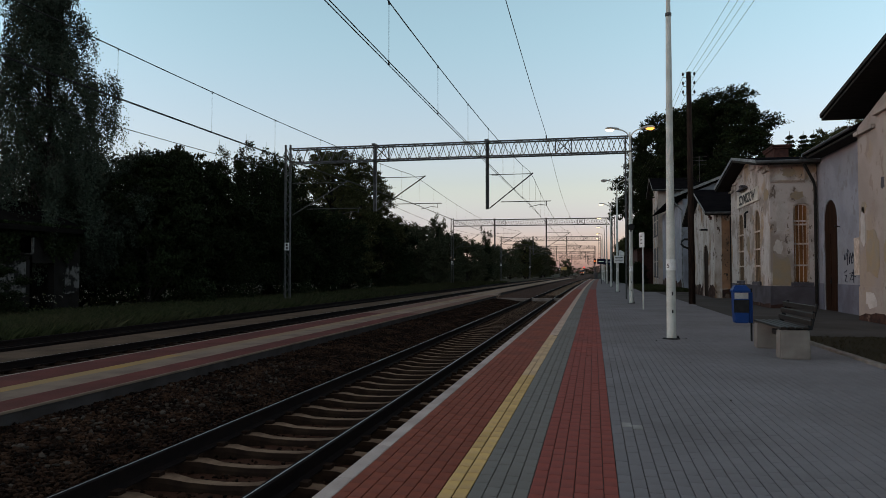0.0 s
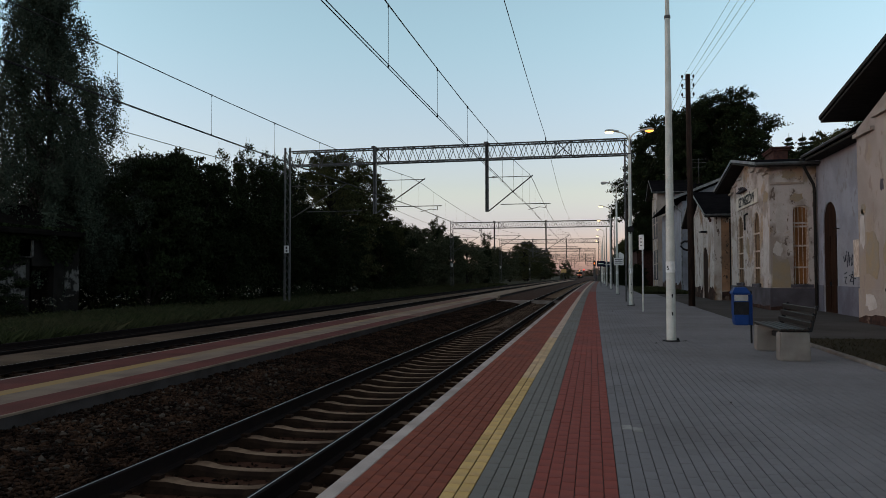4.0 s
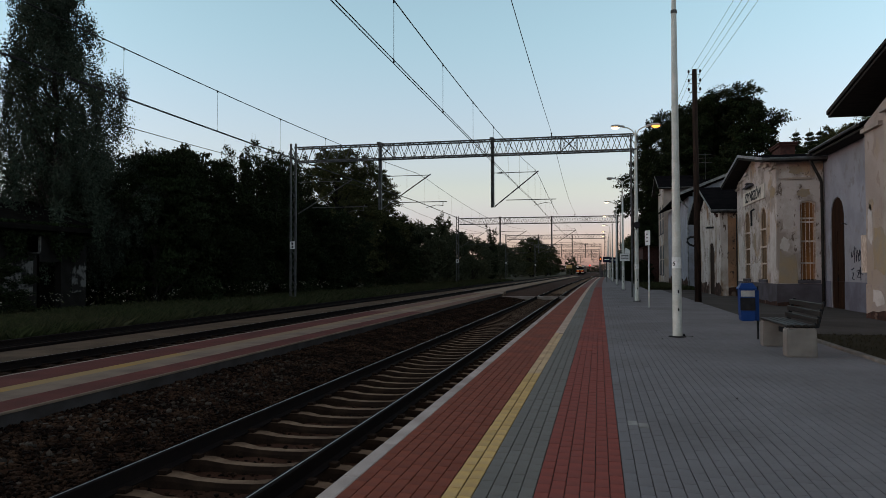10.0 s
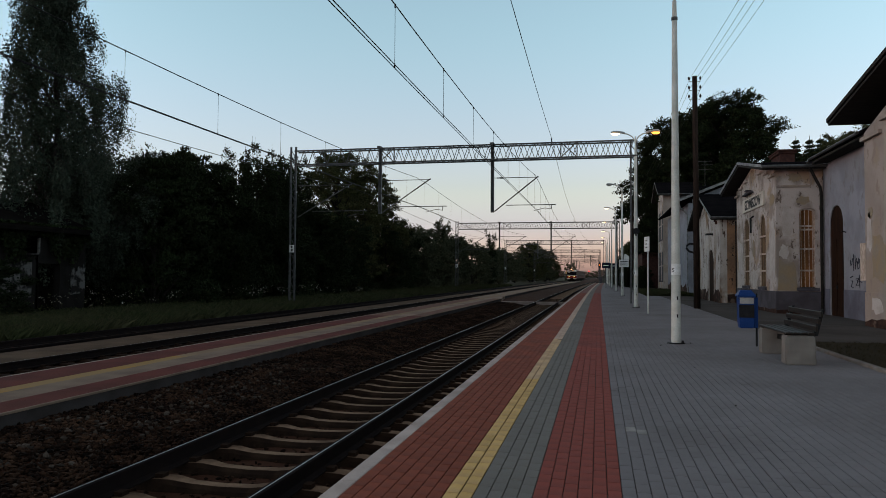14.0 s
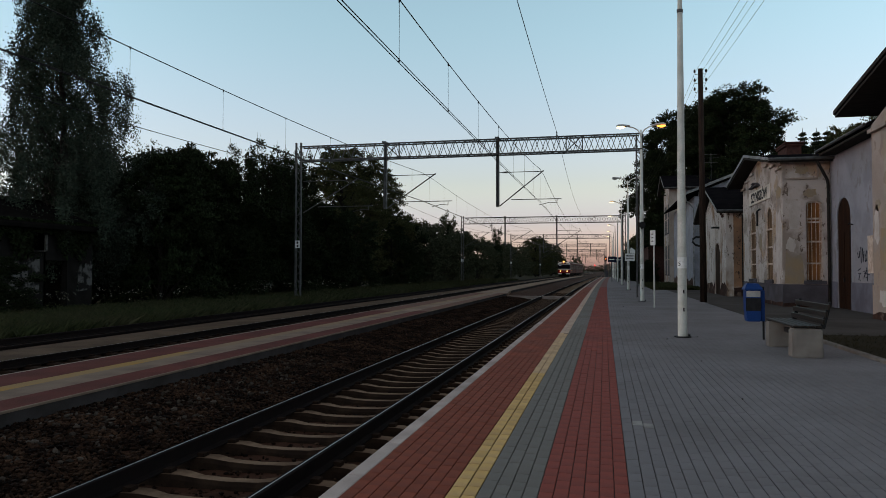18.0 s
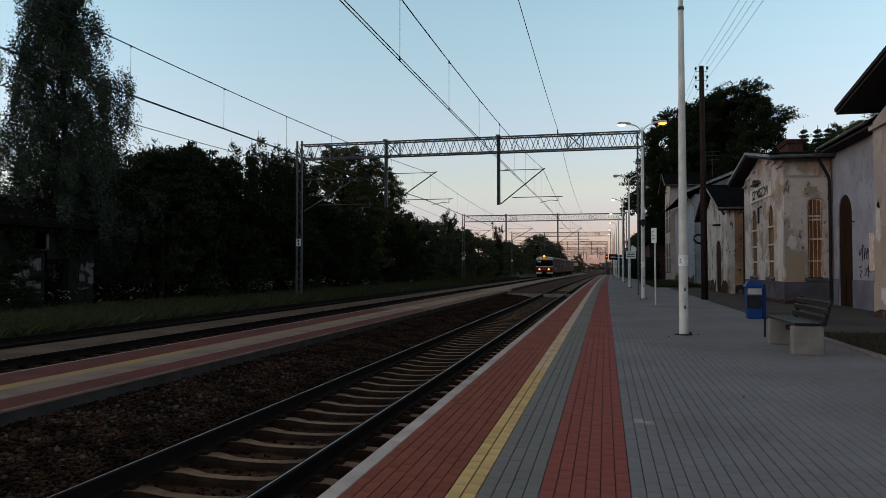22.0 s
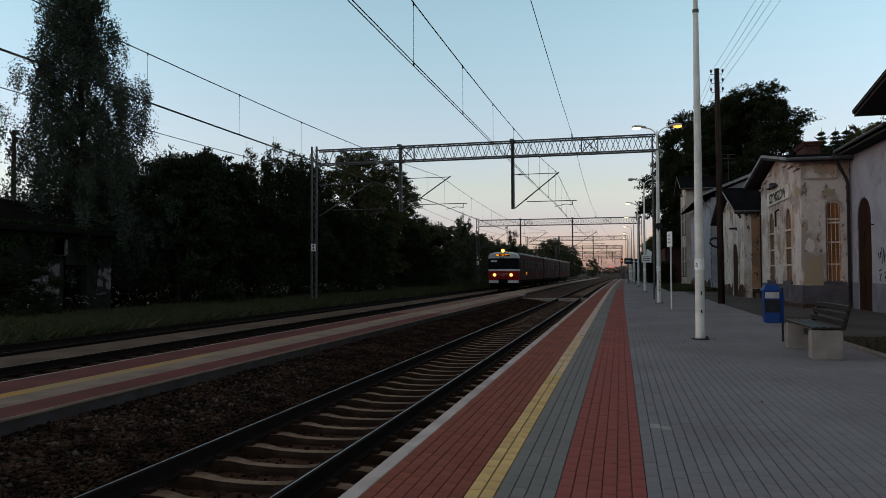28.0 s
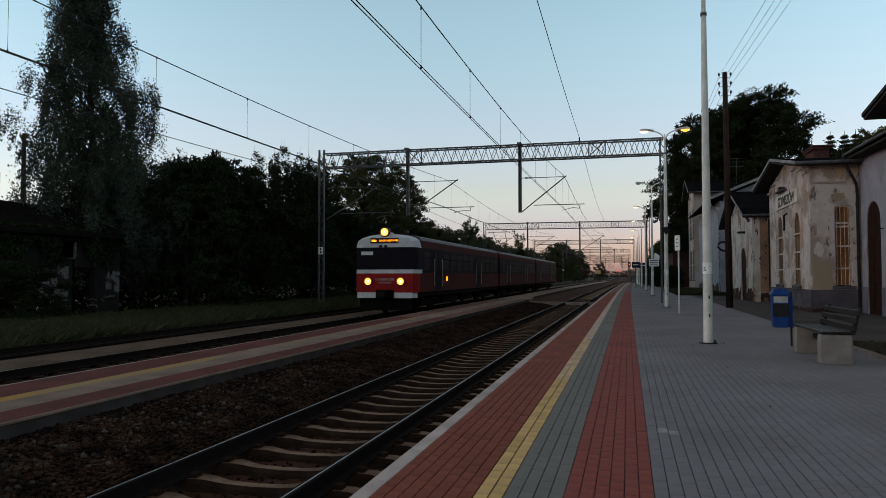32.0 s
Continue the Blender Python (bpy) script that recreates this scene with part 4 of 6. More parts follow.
for y in (0.06, 1.96):
    bm = prism(bmesh.new(), [(0.47, 0.502), (0.555, 0.502), (0.665, 0.95), (0.62, 0.95)], y, y + 0.05, lambda u, v, d: (u, d, v))
    bmesh.ops.recalc_face_normals(bm, faces=bm.faces[:])
    part("back_bracket", bm, M_BLACK, bn)

wb = thing("litter_bin", (3.35, 16.65, -0.055), "blue metal litter bin hung on a post", "litter bin")
wb.scale = (0.87, 1, 1)
part("post", boxes((-0.01, 0.03, -0.025, 0.025, 0, 1.2), bev=0.004), M_BLACK, wb, "thin dark steel post")
part("back_plate", boxes((-0.056, 0.04, -0.05, 0.14, 0.45, 1.12), bev=0.012), M_BLUE, wb)
bm = bmesh.new()
prism(bm, [(-0.4, 0.45), (-0.08, 0.45), (-0.07, 0.72), (-0.06, 1.13), (-0.43, 1.13), (-0.42, 0.72)], -0.15, 0.15, lambda u, v, d: (u, d, v))
bmesh.ops.bevel(bm, geom=bm.edges[:], offset=0.018, segments=2, affect="EDGES")
bmesh.ops.recalc_face_normals(bm, faces=bm.faces[:])
part("body", bm, M_BLUE, wb)
bm = bmesh.new()
lower = [bm.verts.new(p) for p in ((-0.455, -0.175, 1.13), (-0.035, -0.175, 1.13), (-0.035, 0.175, 1.13), (-0.455, 0.175, 1.13))]
rim = [bm.verts.new((v.co.x, v.co.y, 1.16)) for v in lower]
peak = [bm.verts.new(p) for p in ((-0.38, -0.09, 1.27), (-0.12, -0.09, 1.27), (-0.12, 0.09, 1.27), (-0.38, 0.09, 1.27))]
bm.faces.new(lower[::-1])
bm.faces.new(peak)
for a, b in ((lower, rim), (rim, peak)):
    for k in range(4):
        bm.faces.new((a[k], a[(k + 1) % 4], b[(k + 1) % 4], b[k]))
part("lid", bm, M_BLUE, wb, "hipped blue lid")
part("label", boxes((-0.41, -0.09, -0.162, -0.151, 0.98, 1.11)), M_SIGNDULL, wb, "worn pale sticker")
part("scuffed_panel", boxes((-0.425, -0.075, -0.158, -0.151, 0.68, 0.955)), M_BLACK, wb, "dark scuffed panel")

# ---- station building ----
def slab(bm, quad, thick):
    """A sloping roof slab: four corner points, thickened downwards."""
    a = [bm.verts.new(p) for p in quad]
    b = [bm.verts.new((p[0], p[1], p[2] - thick)) for p in quad]
    bm.faces.new(a)
    bm.faces.new(b[::-1])
    for i in range(4):
        bm.faces.new((a[i], b[i], b[(i + 1) % 4], a[(i + 1) % 4]))
    bmesh.ops.remove_doubles(bm, verts=bm.verts[:], dist=0.001)
    bmesh.ops.recalc_face_normals(bm, faces=bm.faces[:])
    return bm


def gable_roof(top, x0, x1, ya, yb, eave, peak, trim=True, trim_m=None):
    """A ridge at right angles to the track; the verge hangs over at x0."""
    ym = (ya + yb) / 2
    roof = part("roof", slab(slab(bmesh.new(), [(x0, ya, eave), (x1, ya, eave), (x1, ym, peak), (x0, ym, peak)], 0.1),
                             [(x0, ym, peak), (x1, ym, peak), (x1, yb, eave), (x0, yb, eave)], 0.1), M_ROOF, top, "dark bitumen roof with wide eaves")
    so = slab(slab(bmesh.new(), [(x0 + 0.02, ya + 0.03, eave - 0.103), (x1, ya + 0.03, eave - 0.103), (x1, ym, peak - 0.103), (x0 + 0.02, ym, peak - 0.103)], 0.08),
              [(x0 + 0.02, ym, peak - 0.103), (x1, ym, peak - 0.103), (x1, yb - 0.03, eave - 0.103), (x0 + 0.02, yb - 0.03, eave - 0.103)], 0.08)
    part("soffit", so, M_SOFFIT, roof, "dark timber soffit")
    if trim:
        bm = bmesh.new()
        for a, b in (((ya, eave), (ym, peak)), ((ym, peak), (yb, eave))):
            prism(bm, [(a[0], a[1] - 0.08), (b[0], b[1] - 0.08), (b[0], b[1] + 0.04), (a[0], a[1] + 0.04)], x0 - 0.03, x0 - 0.002, lambda u, v, d: (d, u, v))
        part("verge_trim", bm, trim_m or M_TRIM, roof, "metal verge strip")
        part("gutter", tubes([(x0, ya - 0.06, eave - 0.06), (x1 - 0.1, ya - 0.06, eave - 0.06)], 0.07, 8), M_GUTTER, roof, "grey metal gutter")
    return roof


def arched_window(top, put, u0, u1, z0, z1, rise, boards, bars, sill_m, depth=0.16, glow=M_BOARDP):
    """A boarded arched window with an outer frame, boards, bars and a sill."""
    win = part("window", prism(bmesh.new(), [(u0, z0)] + [(u1, z0)] + arch(u0, u1, z1, rise)[::-1], depth + 0.05, depth + 0.08, put), M_BLACK, top, "boarded-up window")
    n = max(3, int((u1 - u0) / 0.22))
    for i in range(n):
        a, b = u0 + (u1 - u0) * i / n + 0.008, u0 + (u1 - u0) * (i + 1) / n - 0.008
        c = abs(((a + b) / 2 - u0) / (u1 - u0) * 2 - 1)
        hi = z1 - rise + rise * math.sqrt(max(0.0, 1 - c * c)) - 0.05
        part("board", prism(bmesh.new(), [(a, z0 + 0.03), (b, z0 + 0.03), (b, hi), (a, hi)], depth + random.uniform(0.0, 0.02), depth + 0.045, put), boards, win)
    fr = bmesh.new()
    pts = [(u0, z0), *arch(u0, u1, z1, rise), (u1, z0)]
    cu, cz = (u0 + u1) / 2, (z0 + z1) / 2
    for p, q in zip(pts, pts[1:]):
        ip, iq = [(cu + (a - cu) * 0.86, cz + (b - cz) * 0.965) for a, b in (p, q)]
        prism(fr, [p, q, iq, ip], depth - 0.06, depth - 0.01, put)
    bmesh.ops.recalc_face_normals(fr, faces=fr.faces[:])
    part("frame", fr, M_FRAMEW, win, "flaking pale frame")
    for z in bars:
        part("crossbar", prism(bmesh.new(), [(u0, z), (u1, z), (u1, z + 0.07), (u0, z + 0.07)], depth - 0.08, depth - 0.01, put), M_FRAMEW, win)
    part("sill", prism(bmesh.new(), [(u0 - 0.12, z0 - 0.14), (u1 + 0.12, z0 - 0.14), (u1 + 0.12, z0 - 0.002), (u0 - 0.12, z0 - 0.002)], -0.08, 0.12, put), sill_m, win, "dark stone sill")
    return win


def darkened(top, put, u0, u1, z0, high, seed, proud=0.006):
    """A dark brown patch low on a wall, to make its foot darker: a ragged upper edge."""
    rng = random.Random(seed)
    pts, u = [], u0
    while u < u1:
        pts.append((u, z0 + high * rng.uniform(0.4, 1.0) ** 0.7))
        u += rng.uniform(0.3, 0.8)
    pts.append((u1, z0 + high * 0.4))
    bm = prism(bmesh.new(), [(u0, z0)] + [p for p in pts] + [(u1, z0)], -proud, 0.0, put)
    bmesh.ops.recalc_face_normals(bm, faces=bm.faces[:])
    part("darkened_foot", bm, M_DARKFOOT, top, "dark brown patch with a ragged upper edge")


def ragged(top, put, u0, u1, z0, z1, material, seed, label, proud=0.008):
    """A patch of other plaster with a ragged outline on a wall face."""
    rng = random.Random(seed)
    cu, cz, n = (u0 + u1) / 2, (z0 + z1) / 2, 18
    rim = []
    for k in range(n):
        a = 2 * math.pi * k / n
        q = rng.uniform(0.62, 1.0)
        rim.append((cu + (u1 - u0) / 2 * q * math.copysign(abs(math.cos(a)) ** 0.7, math.cos(a)), cz + (z1 - z0) / 2 * q * math.copysign(abs(math.sin(a)) ** 0.7, math.sin(a))))
    bm = prism(bmesh.new(), rim, -proud, 0.0, put)
    bmesh.ops.recalc_face_normals(bm, faces=bm.faces[:])
    part("plaster_patch", bm, material, top, label)


def build_station():
    st = thing("station_building", (0, 0, 0), "run-down plastered station building with peeling walls and boarded windows", "station building")
    ft, fb = facing_track, facing_back
    # main wall with its arched door
    part("wall", wall_mesh(24.8, 31.99, 0, 6.5, [(29.6, 31.2, 0.0, 4.33, 0.75)], 0.4, ft(9.07)), M_PLASTERB, st, "bluish-white plaster wall")
    part("plinth", wall_mesh(24.8, 31.99, 0, 1.05, [(29.55, 31.25, 0.0, 1.05, 0)], 0.03, ft(9.038)), M_PLINTHB, st, "dull bluish painted plinth")
    dr = part("door", prism(bmesh.new(), [(29.6, 0), (31.2, 0)] + arch(29.6, 31.2, 4.33, 0.75)[::-1], 0.04, 0.1, ft(9.07)), M_DOOR, st, "tall brown arched door")
    for a, b, lo, hi in ((29.72, 30.34, 0.2, 1.3), (30.46, 31.08, 0.2, 1.3), (29.72, 30.34, 1.45, 3.0), (30.46, 31.08, 1.45, 3.0)):
        part("panel", prism(bmesh.new(), [(a, lo), (b, lo), (b, hi), (a, hi)], 0.02, 0.038, ft(9.07)), M_DOOR, dr)
    part("handle", boxes((9.03, 9.09, 30.36, 30.4, 1.05, 1.2)), M_BLACK, dr)
    # pavilion
    part("wall", wall_mesh(12, 24.7, 0, 6.05, [], 0.4, ft(8.2), gable=7.75), M_PLASTERO, st, "peeling ochre-stained plaster gable wall")
    part("wall", wall_mesh(8.61, 14, 0, 6.05, [], 0.3, fb(24.4)), M_PLASTERO, st)
    part("plinth", wall_mesh(12, 24.72, 0, 1.05, [], 0.03, ft(8.168)), M_PLASTERO, st)
    for a, z in ((24.72, 5.78), (23.15, 6.12), (21.6, 6.45), (20.05, 6.78)):
        part("cornice", prism(bmesh.new(), [(a, z), (a - 1.5, z), (a - 1.5, z + 0.12), (a, z + 0.12)], -0.12, 0.05, ft(8.2)), M_PLASTERO, st, "stepped gable cornice")
    gable_roof(st, 7.5, 16, 10.75, 25.95, 6.76, 8.0, trim_m=M_SOFFIT)
    darkened(st, ft(8.165), 20, 24.72, 0, 0.3, 5)
    darkened(st, ft(7.215), 32.0, 40.6, 0, 0.22, 6)
    darkened(st, fb(31.965), 7.22, 9.05, 0, 0.2, 7)
    part("window_sill", boxes((8.05, 8.3, 20.4, 22.3, 1.0, 1.1), bev=0.01), M_ROOF, st, "dark metal sill")
    # bay
    wins = [(33.85, 35.15, 1.07, 4.36, 0.62), (37.4, 38.75, 1.07, 4.45, 0.62)]
    part("wall", wall_mesh(32.0, 40.6, 0, 6.0, wins, 0.4, ft(7.25), gable=6.85), M_PLASTER, st, "peeling cream plaster front")
    part("plinth", wall_mesh(31.97, 40.6, 0, 0.92, [], 0.03, ft(7.218)), M_PLINTH, st, "grey painted plinth")
    side = [(8.14, 8.76, 1.08, 4.36, 0.12)]
    part("wall", wall_mesh(7.652, 9.06, 0, 6.0, side, 0.35, fb(32.0)), M_PLASTER, st, "stained cream plaster side wall")
    part("plinth", wall_mesh(7.25, 9.06, 0, 0.92, [], 0.03, fb(31.968)), M_PLINTH, st)
    part("wall", wall_mesh(7.652, 9.06, 0, 6.0, [], 0.35, fb(40.24)), M_PLASTERO, st)
    for a, b, lo, hi, rise in wins:
        arched_window(st, ft(7.25), a, b, lo, hi, rise, M_BOARDP, (1.75, 2.5, 3.3), M_PLINTH, depth=0.07)
    part("render_patch", prism(bmesh.new(), [(7.3, 0.95), (8.05, 0.95), (8.0, 1.9), (7.9, 2.15), (7.6, 2.05), (7.35, 2.3)], -0.012, 0.0, fb(32.0)), M_OCHRE, st, "bare ochre render patch")
    w = arched_window(st, fb(32.0), 8.14, 8.76, 1.08, 4.36, 0.12, M_BOARD, (1.75, 2.65, 3.45, 3.6), M_PLINTH)
    for u in (8.22, 8.36, 8.52, 8.66):
        part("upright_bar", tubes([(u, 32.06, 1.1), (u, 32.06, 4.3)], 0.012, 6), M_FRAMEW, w)
    sg = part("name_board", boxes((7.19, 7.248, 34.0, 38.7, 4.72, 5.36)), M_NAMEBOARD, st, "long white station name board")
    lettering("name_lettering", "SZYMISZÓW", 0.62, Matrix.Translation((7.187, 36.35, 5.02)) @ Matrix(((0, 0, -1, 0), (-1, 0, 0, 0), (0, 1, 0, 0), (0, 0, 0, 1))), M_INK, sg, bold=0.018)
    for a, b, z in ((32.0, 33.0, 5.75), (33.2, 34.0, 6.0), (34.5, 35.2, 6.2), (37.6, 38.3, 6.2), (38.8, 39.6, 6.0), (39.8, 40.6, 5.7)):
        part("cornice", boxes((7.14, 7.27, a, b, z, z + 0.1)), M_PLASTER, st)
    part("frieze_panel", prism(bmesh.new(), [(7.3, 5.25), (8.6, 5.25), (8.6, 5.33), (7.3, 5.33)], -0.06, 0.02, fb(32.0)), M_PLASTERO, st)
    part("frieze_panel", prism(bmesh.new(), [(8.56, 5.33), (8.64, 5.33), (8.64, 5.95), (8.56, 5.95)], -0.05, 0.02, fb(32.0)), M_PLASTERO, st)
    cr = part("cornice", boxes((7.06, 7.248, 36.3, 38.1, 5.52, 5.58), (7.1, 7.248, 36.5, 37.7, 5.582, 5.65), (7.02, 7.248, 36.8, 37.3, 5.652, 5.72)), M_PLINTH, st, "broken hood over the name board")
    part("iron_bracket", tubes([(7.24, 36.3, 4.4), (7.1, 36.3, 4.3), (7.1, 36.3, 3.6)], 0.05, 6), M_BLACK, st)
    gable_roof(st, 6.6, 14, 31.5, 41.7, 6.11, 7.0)
    # main roof
    part("roof", slab(bmesh.new(), [(8.45, 41.75, 6.36), (8.45, 62, 6.36), (14.2, 62, 8.6), (14.2, 41.75, 8.6)], 0.12), M_ROOF, st)
    rf = part("roof", slab(bmesh.new(), [(8.45, 25.6, 6.36), (8.45, 31.45, 6.36), (14.2, 31.45, 8.6), (14.2, 25.6, 8.6)], 0.12), M_ROOF, st)
    part("soffit", boxes((8.5, 9.068, 25.6, 31.4, 6.12, 6.2)), M_SOFFIT, rf, "dark timber soffit")
    part("gutter", tubes([(8.4, 25.9, 6.3), (8.4, 31.5, 6.3)], 0.055, 8), M_GUTTER, rf)
    part("downpipe", tubes([(8.35, 31.45, 6.2), (8.4, 31.5, 6.05), (8.9, 31.8, 5.2), (8.95, 31.85, 5.0), (8.95, 31.85, 0.1)], 0.06, 8), M_SOFFIT, st, "dark metal downpipe", smooth=True)
    ch = part("chimney", boxes((10.6, 11.4, 45.6, 47.8, 7.0, 8.85), (10.5, 11.5, 45.5, 47.9, 8.85, 8.98), (10.45, 11.55, 45.4, 48.0, 8.98, 9.08), bev=0.015), M_BRICK, st, "broad red brick chimney")
    # fallen and mended plaster
    for u0, u1, z0, z1, m, k in ((23.0, 24.3, 1.2, 2.9, M_OCHRE, 41), (21.2, 22.9, 1.2, 3.2, M_OCHRE, 42), (24.1, 24.6, 2.2, 3.6, M_PALE, 43), (23.2, 24.2, 0.35, 1.0, M_PALE, 44), (24.0, 24.5, 3.3, 3.75, M_OCHRE, 45), (22.6, 22.9, 3.9, 4.3, M_PLINTH, 46)):
        ragged(st, ft(8.2 if z0 > 1.05 else 8.168), u0, u1, z0, z1, m, k, "patch where the plaster differs")
    for u0, u1, z0, z1, m, k in ((32.1, 33.4, 1.0, 4.3, M_PALE, 51), (35.4, 37.1, 0.95, 1.9, M_PALE, 52), (38.9, 40.3, 1.4, 3.4, M_PALE, 53), (36.0, 36.7, 2.4, 3.3, M_OCHRE, 54), (32.2, 33.2, 4.5, 5.1, M_OCHRE, 55)):
        ragged(st, ft(7.25), u0, u1, z0, z1, m, k, "patch where the plaster differs")
    for u0, u1, z0, z1, m, k in ((7.4, 8.0, 3.1, 4.6, M_PALE, 61), (7.35, 7.75, 2.2, 2.9, M_PALE, 62), (8.0, 8.6, 4.5, 4.9, M_OCHRE, 63), (7.7, 8.3, 5.45, 5.85, M_OCHRE, 64)):
        ragged(st, fb(32.0), u0, u1, z0, z1, m, k, "patch where the plaster differs")
    # graffiti and a meter box
    scrawl = (((28.86, 2.15), (28.8, 1.95), (28.7, 1.98), (28.62, 2.2)), ((28.52, 2.35), (28.5, 1.75)), ((28.36, 2.3), (28.3, 1.8), (28.2, 2.2)), ((28.12, 2.1), (28.08, 1.8), (27.95, 1.85), (27.9, 2.15), (27.98, 2.2), (28.02, 2.0)),
              ((28.85, 1.5), (28.6, 1.56)), ((28.8, 1.38), (28.62, 1.4), (28.78, 1.16), (28.58, 1.14)), ((28.3, 1.45), (28.0, 1.5), (28.26, 1.22), (27.98, 1.24)), ((28.2, 1.4), (27.7, 1.34)), ((27.95, 1.6), (27.9, 1.12)))
    for line in scrawl:
        part("graffiti", tubes([(9.066, u, z) for u, z in line], 0.017, 5), M_SPRAY, st, "black sprayed scrawl")
    part("meter_box", boxes((8.95, 9.069, 27.0, 27.5, 1.4, 2.7), bev=0.01), M_FRAMEW, st, "pale metal box")
    part("wall_hook", tubes([(9.07, 29.3, 3.2), (8.9, 29.3, 3.25), (8.88, 29.2, 3.2)], 0.02, 6), M_BLACK, st)
    part("rear_wall", boxes((18.0, 18.3, 12, 62, 0, 6.3)), M_PLASTERB, st)


build_station()


def build_annex():
    an = thing("annex_building", (0, 0, 0), "low stained annex with a dark gabled roof and an arched door", "annex")
    ft, fb = facing_track, facing_back
    part("wall", wall_mesh(43.6, 53.8, 0, 4.8, [(45.9, 48.0, 0.0, 3.2, 0.8)], 0.4, ft(6.85), gable=6.6), M_ANNEXF, an, "pale plaster gable wall with peeled foot")
    part("wall", wall_mesh(7.252, 12, 0, 4.8, [], 0.35, fb(43.6)), M_ANNEXSIDE, an, "brown-stained side wall")
    part("pilaster", boxes((7.9, 8.3, 43.5, 43.598, 0, 4.7)), M_ANNEXSIDE, an)
    part("door", prism(bmesh.new(), [(45.9, 0), (48.0, 0)] + arch(45.9, 48.0, 3.2, 0.8)[::-1], 0.07, 0.13, ft(6.85)), M_DOOR, an, "dark arched door")
    gable_roof(an, 6.3, 12, 43.2, 54.3, 4.95, 6.85)
    for i in range(8):
        y = 44.4 + i * 0.45
        part("brick_dentil", boxes((6.74, 6.86, y, y + 0.2, 4.6 + i * 0.16, 4.78 + i * 0.16)), M_BRICK, an)
    darkened(an, ft(6.85), 43.55, 45.88, 0, 0.9, 1)
    darkened(an, ft(6.85), 48.02, 53.8, 0, 0.8, 2)
    darkened(an, fb(43.6), 7.252, 9.05, 0, 0.75, 3)
    darkened(an, fb(43.6), 8.35, 9.05, 0.9, 1.6, 4)
    part("lamp_bracket", tubes([(6.86, 53.2, 3.82), (6.35, 53.2, 3.84), (6.15, 53.2, 3.7), (6.12, 53.2, 3.5), (6.3, 53.2, 3.3), (6.75, 53.2, 3.15)], 0.075, 8), M_BLACK, an, "bent black iron bracket", smooth=True)
    part("service_pipe", tubes([(7.72, 43.55, 0.1), (7.72, 43.55, 4.7)], 0.03, 6), M_BLACK, an)
    part("bracket", boxes((6.45, 6.86, 46.0, 46.5, 4.05, 4.15)), M_BLACK, an)


build_annex()


